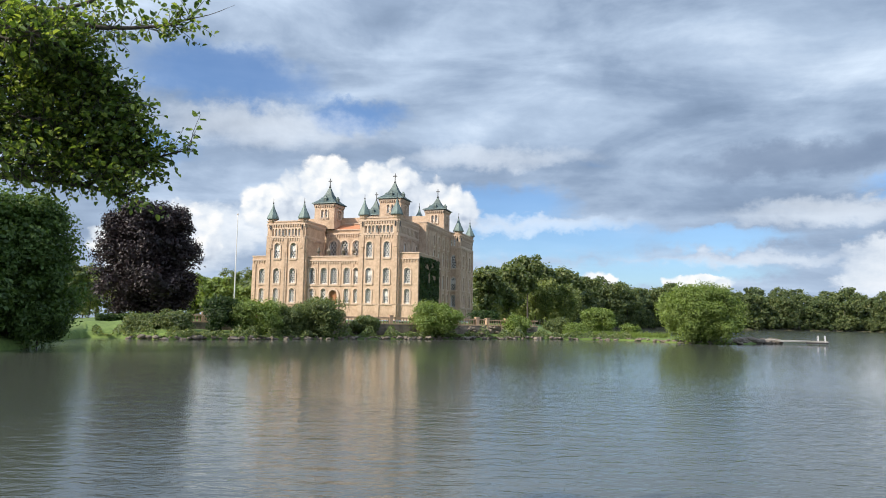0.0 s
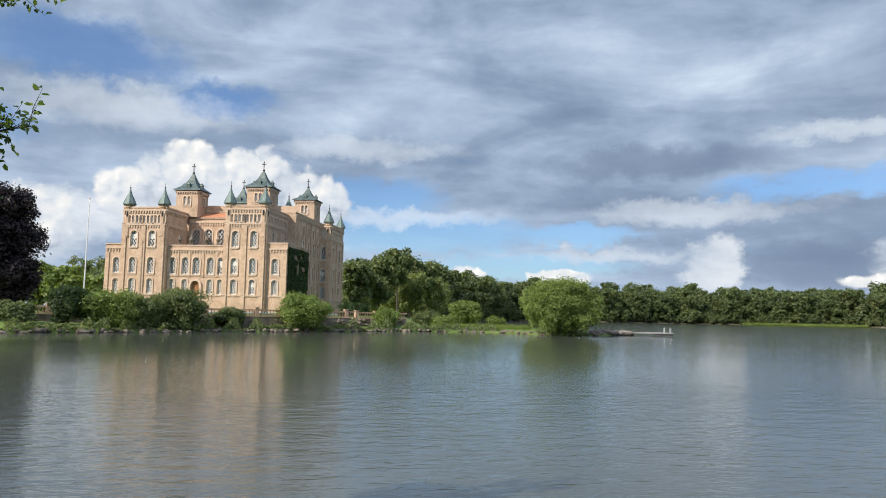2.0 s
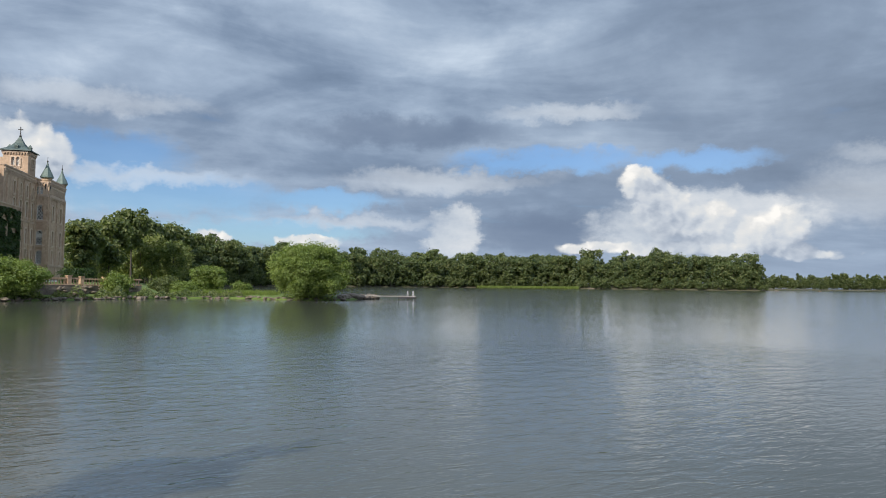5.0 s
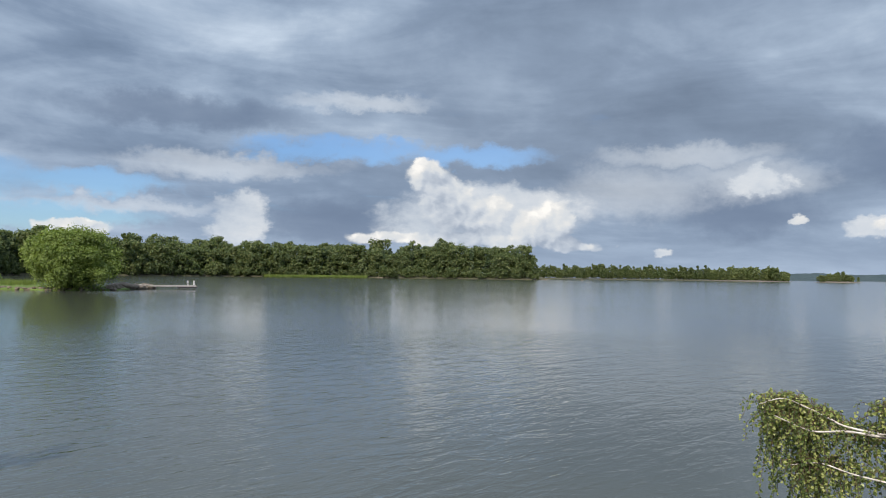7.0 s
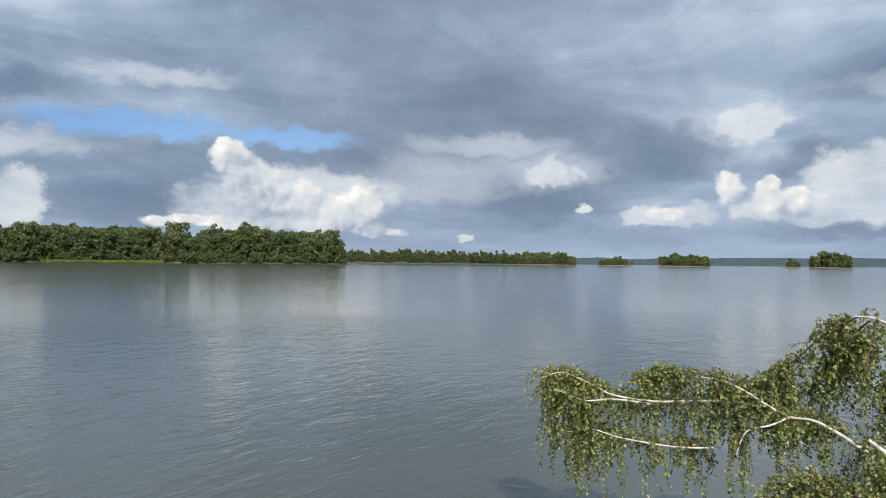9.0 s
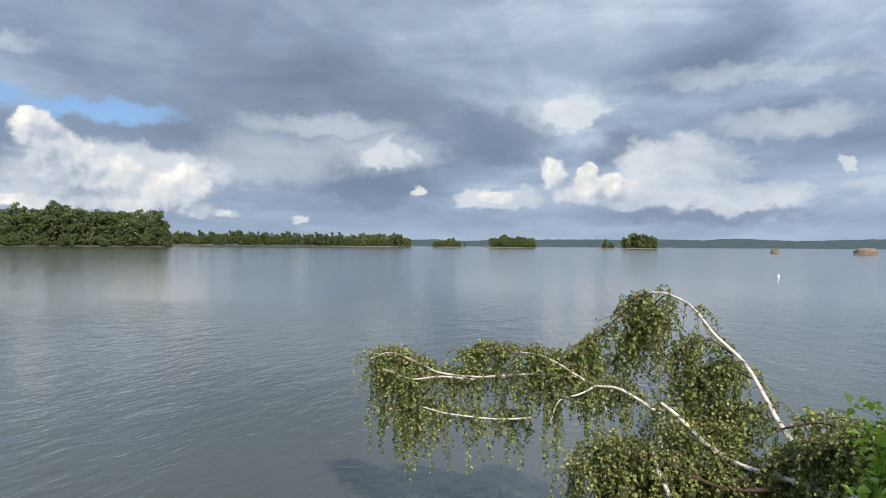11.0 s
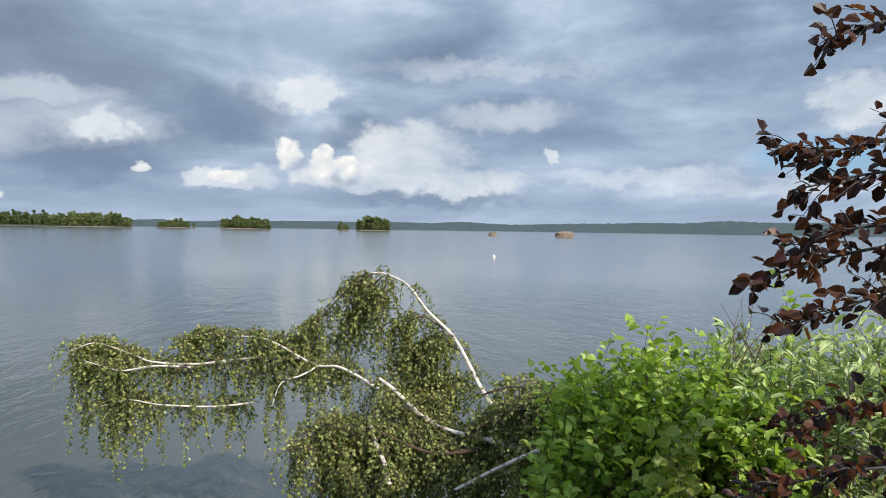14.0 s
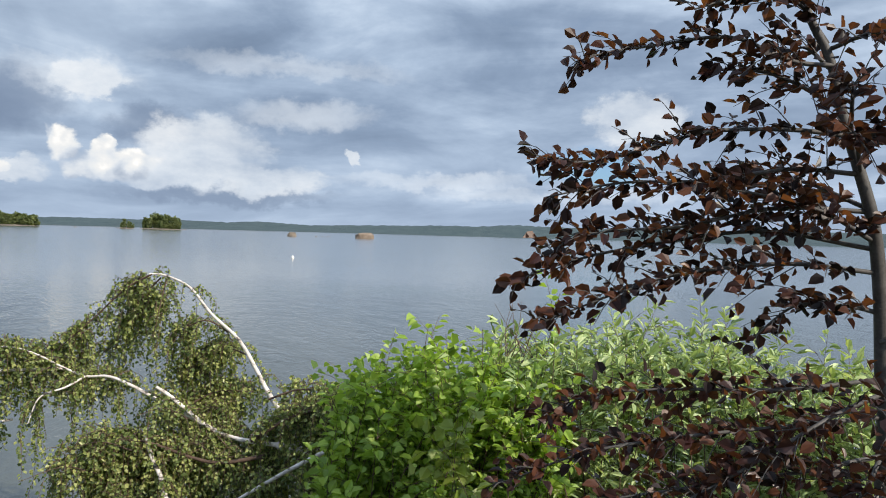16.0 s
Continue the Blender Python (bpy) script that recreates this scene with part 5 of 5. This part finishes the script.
    grow("limb", [S(-98.4, -9.6, 6.7), S(-96.6, -9.0, 6.8), S(-95.0, -9.8, 6.9), S(-94.2, -11.0, 6.9)], 0.008, 0.003, 1.6, TWIG)
    # leafy sprays low down, between the limbs and the bank
    for k in range(44):
        a0, e0 = rng.uniform(-107.5, -87.5), rng.uniform(-20.5, -14.2)
        if a0 > -94 and e0 > -16.0:
            continue
        a = S(a0, e0, rng.uniform(6.0, 6.8))
        d = rand_dir(rng)
        d.z = abs(d.z) * 0.3
        lines.append((limb("spray", [a, a + d * 0.25 + Vector((0, 0, 0.08)), a + d * 0.55], 0.006, 0.002, TWIG, ob, 10, 4), 1.0))
    twigs, P, T = [], [], []
    for line, rich in lines:
        L = sum((b - a).length for a, b in zip(line, line[1:]))
        for k in range(int(L * 110 * rich)):
            s = rng.random() ** 0.85
            if noise.noise(Vector((s * L * 3.1, L * 5, rich))) < -0.36:
                continue  # bare stretches between the hanging bunches
            q = line[min(int((0.08 + 0.92 * s) * (len(line) - 1)), len(line) - 1)] + rand_dir(rng) * 0.05
            out = rand_dir(rng)
            out.z = abs(out.z) * 0.35
            q = q + Vector((q.x, q.y, 0)).normalized() * rng.uniform(0.02, 0.22)
            bunch = 0.38 + 1.0 * abs(noise.noise(Vector((s * L * 2.0, 3, L))) * 1.6)
            reach, drop = rng.uniform(0.03, 0.24), (0.10 + 0.80 * rng.random() ** 1.1) * min(bunch, 1.2)
            a = q + out * reach * 0.55 + Vector((0, 0, rng.uniform(-0.03, 0.04)))
            b = q + out * reach + Vector((0, 0, -drop * 0.45)) + rand_dir(rng) * 0.05
            c = q + out * reach * 1.05 + Vector((0, 0, -drop)) + rand_dir(rng) * 0.07
            if c.z < 0.25:
                c.z = 0.25 + rng.random() * 0.2
                b.z = max(b.z, c.z + 0.1)
            tw = curve([q, a, b, c], 6)
            twigs.append(tube(tw, np.linspace(0.0035, 0.0015, len(tw)), 3))
            p, t = samples(tw, 0.022, 0.02)
            P += p
            T += t
    v, f = joined(twigs)
    tagged(hang("twig_mass", fast_mesh("twig_mass", v, f), TWIG, ob), kind="stuff")
    v, f = leaf_set(rng, P, T, 0.034, 0.86, 0.3, 0.9, 0.35, 0.12, 0.010)
    tagged(hang("foliage", fast_mesh("foliage", v, f), LEAF_BIRCH, ob), kind="stuff")


make_birch()


# ---------------------------------------------------------------- shrubs on the bank
def shrub(name, label, seed, roots, tips, leaf, length, width, step, r0=0.008, side=0.0, sag=0.15, bow=0.15):
    """A many-stemmed shrub: a stem from each root to its tip, with leaves and side shoots."""
    rng = np.random.default_rng(seed)
    ob = thing(name, label, "shrub", Matrix.Translation((0, 0, 0)))
    stems, P, T = [], [], []
    for a, b in zip(roots, tips):
        mid = a.lerp(b, 0.55) + Vector((rng.normal() * bow, rng.normal() * bow, abs(rng.normal()) * bow * 0.4))
        line = curve([a, mid, b], 12)
        stems.append(tube(line, np.linspace(r0, r0 * 0.25, len(line)), 5))
        p, t = samples(line[3:], step)
        P += p
        T += t
        for k in range(int(side)):
            q = line[rng.integers(4, len(line))]
            d = (rand_dir(rng) + Vector((0, 0, 0.3))) * rng.uniform(0.12, 0.32)
            tw = [q, q + d * 0.6 + Vector((0, 0, 0.02)), q + d]
            stems.append(tube(tw, [r0 * 0.35, r0 * 0.25, r0 * 0.15], 4))
            p, t = samples(tw, step)
            P += p
            T += t
    v, f = joined(stems)
    tagged(hang("stem_mass", fast_mesh("stem_mass", v, f), TWIG, ob), kind="stuff")
    v, f = leaf_set(rng, P, T, length, width, 0.45, 0.85, sag, 1.0, 0.012)
    tagged(hang("foliage", fast_mesh("foliage", v, f), leaf, ob), kind="stuff")
    return ob


rng = np.random.default_rng(77)


def bank_at(az, d):
    return bank_height(d, lay(az, BANK_EDGE))


def grown(az_lo, az_hi, n, d_lo, d_hi, top, jitter):
    roots, tips = [], []
    for i in range(n):
        az = az_lo + (az_hi - az_lo) * (i + rng.random()) / n
        d = rng.uniform(d_lo, d_hi)
        el = lay(az, top) - abs(rng.normal()) * jitter
        tip = spot(az, el, d)
        a = az + rng.normal() * 1.5
        root = at(a, d, 0) + LATE
        root.z = min(bank_at(a, d) - 0.05, tip.z - 0.35)
        roots.append(root)
        tips.append(tip)
    return roots, tips


HAZEL_TOP = [(-103.0, -15.5), (-105.5, -12.6), (-108, -10.6), (-110, -10.4), (-113, -10.2), (-116.5, -10.2), (-119, -11.6), (-121, -13.5), (-123, -15)]
r, t = grown(-103.6, -121.5, 140, 4.0, 5.0, HAZEL_TOP, 2.8)
shrub("hazel_bush", "bright green hazel bush with broad sunlit leaves on the bank", 5, r, t, LEAF_HAZEL, 0.07, 0.76, 0.036, 0.006, 10)
r = [at(-111.6, 4.3, 1.0) + LATE, at(-114.6, 4.3, 1.0) + LATE, at(-117.5, 4.5, 1.0) + LATE]
t = [spot(-111.3, -7.0, 4.3), spot(-115.6, -7.4, 4.3), spot(-121.6, -4.4, 4.5)]
shrub("hazel_shoots", "tall leafy hazel shoots above the bush", 6, r, t, LEAF_HAZEL, 0.07, 0.75, 0.045, 0.006, 2, bow=0.05)
OSIER_TOP = [(-116, -9), (-121, -7.6), (-126, -6.5), (-130, -6.6), (-134, -7), (-140, -8.2), (-146, -9.2)]
r, t = grown(-116, -147, 260, 4.2, 5.8, OSIER_TOP, 2.4)
shrub("osier_bush", "pale grey-green willow shoots along the bank", 7, r, t, LEAF_OSIER, 0.085, 0.34, 0.027, 0.005, 4, 0.0, 0.10)
r, t = grown(-112.6, -114.6, 7, 3.4, 3.6, [(-111, -13.2), (-115, -13.8)], 3.0)
shrub("bindweed", "yellow-green climbing bindweed in front of the hazel", 8, r, t, foliage("bindweed_leaves", (0.14, 0.2, 0.03), (0.22, 0.29, 0.05), (0.32, 0.38, 0.10), 0.45, 0.4), 0.08, 0.85, 0.05, 0.004, 2, 0.4, 0.04)
rr = np.random.default_rng(19)
ob = thing("bare_twigs", "dry leafless twigs above the shrubs", "twigs", Matrix.Translation((0, 0, 0)))
tw = []
for k in range(14):
    a = spot(-118.5 + rr.normal() * 0.8, -9.5, 4.3)
    b = a + Vector((rr.normal() * 0.12, rr.normal() * 0.12, rr.uniform(0.15, 0.38)))
    line = curve([a, a.lerp(b, 0.5) + rand_dir(rr) * 0.03, b], 6)
    tw.append(tube(line, np.linspace(0.003, 0.0012, len(line)), 4))
v, f = joined(tw)
hang("twig", fast_mesh("twig", v, f), TWIG, ob)


# ---------------------------------------------------------------- copper beech by the path
def make_beech():
    rng = np.random.default_rng(51)
    S = lambda az, el, d: spot(az, el, d * 0.88)
    ob = thing("young_copper_beech", "young copper beech with dark red-brown leaves close by", "tree", Matrix.Translation((0, 0, 0)))
    limb("trunk", [at(-144.3, 3.3, 0.9) + LATE, S(-144.4, -13.3, 3.72), S(-144.1, -8.8, 3.70), S(-143.8, -3.4, 3.68), S(-143.2, 1.6, 3.66), S(-142.2, 5.4, 3.64), S(-141.1, 9.1, 3.62), S(-140.2, 12.9, 3.60), S(-138.4, 17.0, 3.58), S(-136.6, 25, 3.5), S(-135.8, 36, 3.5)], 0.034, 0.010, BEECH_BARK, ob, 44, 10)
    B = [
        [S(-140.6, 12.4, 3.6), S(-137.6, 13.0, 3.5), S(-133.6, 14.9, 3.4), S(-128, 14.6, 3.3), S(-124.5, 14.2, 3.2), S(-122.2, 13.4, 3.15)],
        [S(-141.5, 7.6, 3.62), S(-137.8, 8.2, 3.5), S(-132.2, 8.2, 3.4), S(-127, 6.8, 3.3), S(-123, 6.0, 3.2), S(-119.3, 6.5, 3.15)],
        [S(-142.0, 5.0, 3.63), S(-138, 5.4, 3.4), S(-132, 4.6, 3.2), S(-126, 4.4, 3.1), S(-120.3, 3.2, 3.05)],
        [S(-142.8, 2.4, 3.66), S(-137, 2.6, 3.4), S(-131, 1.2, 3.2), S(-125, 0.6, 3.1), S(-121.5, -0.6, 3.05)],
        [S(-143.4, -0.2, 3.68), S(-136.3, 0.9, 3.5), S(-128.4, -0.3, 3.3), S(-122.4, -1.8, 3.15), S(-117.4, -3.8, 3.05)],
        [S(-143.6, -1.8, 3.68), S(-138, -1.4, 3.4), S(-131, -2.4, 3.2), S(-126.4, -4.0, 3.1), S(-119.6, -7.0, 3.0)],
        [S(-143.7, -4.5, 3.69), S(-141.8, -4.2, 3.6), S(-138.6, -4.4, 3.4), S(-135.6, -7.2, 3.3)],
        [S(-140.3, 13.6, 3.6), S(-143, 14.4, 3.4), S(-147, 13.6, 3.2)],
        [S(-141.6, 7.0, 3.6), S(-145, 8.2, 3.4), S(-149, 7.6, 3.2)],
        [S(-142.9, 1.5, 3.6), S(-146, 2.0, 3.4), S(-151, 0.6, 3.2)],
        [S(-138.6, 17, 3.55), S(-134.5, 17.6, 3.4), S(-131, 17.0, 3.3)],
        [S(-137.6, 21, 3.5), S(-142, 21, 3.3), S(-146, 20, 3.2)],
        [S(-143.9, -9, 3.7), S(-138, -10.4, 3.4), S(-130, -11.2, 3.2), S(-124, -12.2, 3.1), S(-120.6, -14.4, 3.0)],
        [S(-144, -11.5, 3.7), S(-138, -13, 3.3), S(-131, -14.6, 3.1), S(-124, -16.4, 3.0), S(-117.6, -19, 2.95)],
        [S(-144.2, -14, 3.7), S(-139, -16, 3.2), S(-132, -18, 3.0), S(-124, -20, 2.9)],
        [S(-144.0, -11, 3.7), S(-146.5, -12, 3.3), S(-150, -13, 3.1)],
        [S(-144.2, -14, 3.7), S(-143, -17, 3.2), S(-140, -20, 2.9)],
        [S(-144, -10, 3.7), S(-141, -12, 3.2), S(-136, -16, 3.0), S(-130, -20, 2.9)],
    ]
    for k in range(11):
        e0 = -6.5 + 25 * k / 11
        a0 = float(np.interp(e0, [-8, -0.5, 4, 8, 13, 17], [-143.9, -143.5, -142.6, -141.4, -140.5, -138.4]))
        q = S(a0, e0, 3.66)
        d = rand_dir(rng)
        d.z = 0.25
        B.append([q, q + d * 0.3 + Vector((0, 0, 0.05)), q + d * rng.uniform(0.45, 0.8)])
    twigs, P, T = [], [], []
    for i, pts in enumerate(B):
        line = limb("branch", pts, 0.010, 0.003, BEECH_BARK, ob, 26, 6)
        n = len(line)
        L = sum((b - a).length for a, b in zip(line, line[1:]))
        m = int(L / 0.03)
        for k in range(m):
            s = 0.10 + 0.9 * (k + rng.random()) / m
            j = min(int(s * (n - 1)), n - 2)
            q = line[j].lerp(line[j + 1], rng.random())
            d = (line[j + 1] - line[j]).normalized()
            side = d.cross(Vector((0, 0, 1))).normalized() * (1 if k % 2 else -1)
            w = (d * 0.8 + side * rng.uniform(0.4, 1.0) + Vector((0, 0, rng.normal() * 0.45))).normalized() * rng.uniform(0.08, 0.36) * (1.15 - 0.75 * s)
            tw = [q, q + w * 0.55 + Vector((0, 0, 0.012)), q + w]
            twigs.append(tube(tw, [0.0025, 0.002, 0.001], 4))
            p, t = samples(tw, 0.040, 0.015)
            P += p
            T += t
        p, t = samples(line[n // 3:], 0.035)
        P += p
        T += t
    v, f = joined(twigs)
    tagged(hang("twig_mass", fast_mesh("twig_mass", v, f), BEECH_BARK, ob), kind="stuff")
    v, f = leaf_set(rng, P, T, 0.056, 0.72, 0.6, 0.8, 0.05, 0.3, 0.006)
    tagged(hang("foliage", fast_mesh("foliage", v, f), LEAF_BEECH, ob), kind="stuff")


make_beech()


# ---------------------------------------------------------------- alder that hangs in from the bank
def make_alder():
    rng = np.random.default_rng(91)
    S = spot
    ob = thing("alder", "overhanging alder with dark green leaves and bare crooked branches", "tree", Matrix.Translation((0, 0, 0)))
    limb("trunk", [at(47, 10.5, 0.6), at(46.5, 10.4, 3.5), at(45.5, 10.3, 6.5), at(45, 10.2, 10)], 0.2, 0.09, BARK, ob, 16, 10)
    B = [
        ([S(45, 19, 10.3), S(36, 20.5, 10.0), S(31.8, 20.7, 9.8), S(28.9, 20.3, 9.6), S(26.7, 20.3, 9.5), S(23.2, 21.0, 9.4), S(20.8, 21.9, 9.3)], 0.06, 1.0, 0.45),
        ([S(31, 20.5, 9.8), S(28.3, 21.6, 9.7), S(26, 23, 9.6), S(22, 24, 9.5)], 0.03, 1.2, 0.35),
        ([S(21.4, 21.7, 9.3), S(19.4, 22.4, 9.3), S(17.6, 23.3, 9.2)], 0.008, 0.0, 1.0),
        ([S(46, 11, 10.4), S(37, 9.2, 10.0), S(32.3, 9.3, 9.8), S(27.8, 9.2, 9.6), S(25.2, 8.7, 9.5), S(24.0, 8.3, 9.4)], 0.06, 0.35, 0.0),
        ([S(25.0, 8.6, 9.5), S(23.6, 9.4, 9.4), S(22.6, 9.9, 9.4)], 0.018, 0.0, 1.0),
        ([S(27.6, 9.2, 9.6), S(25.6, 10.0, 9.5), S(24.2, 10.6, 9.3), S(22.4, 11.8, 9.2), S(20.3, 12.5, 9.1)], 0.03, 1.3, 0.25),
    ]
    for k in range(13):
        e0 = 9.8 + k * 0.8
        tip_az = float(np.interp(e0, [9.5, 11, 12.8, 15.5, 18.2, 20], [25.5, 23.4, 23.2, 25.4, 28.4, 30.0])) + rng.normal() * 0.4
        B.append(([S(45, e0 - 2, 10.3 + rng.normal() * 0.5), S(38, e0 + 0.6, 10 + rng.normal() * 0.6), S(32, e0 + 0.5, 9.7 + rng.normal() * 0.6), S((32 + tip_az) / 2, e0 + 0.2, 9.5), S(tip_az, e0, 9.3)], 0.03, 2.5, 0.2))
    twigs, P, T = [], [], []
    for pts, r0, rich, start in B:
        line = limb("branch", pts, r0, r0 * 0.2, BARK, ob, 24, 6)
        n = len(line)
        L = sum((b - a).length for a, b in zip(line, line[1:]))
        for k in range(int(L * 18 * rich)):
            j = rng.integers(int(start * n), n - 1)
            q = line[j].lerp(line[j + 1], rng.random())
            d = (line[j + 1] - line[j]).normalized()
            w = (d * 0.5 + rand_dir(rng) * 0.9).normalized() * rng.uniform(0.15, 0.5)
            tw = [q, q + w * 0.5 + rand_dir(rng) * 0.03, q + w]
            twigs.append(tube(tw, [0.006, 0.004, 0.002], 4))
            p, t = samples(tw, 0.04, 0.08)
            P += p
            T += t
    v, f = joined(twigs)
    tagged(hang("twig_mass", fast_mesh("twig_mass", v, f), BARK, ob), kind="stuff")
    v, f = leaf_set(rng, P, T, 0.082, 0.72, 0.4, 0.85, 0.1, 0.5, 0.02)
    tagged(hang("foliage", fast_mesh("foliage", v, f), LEAF_ALDER, ob), kind="stuff")


make_alder()
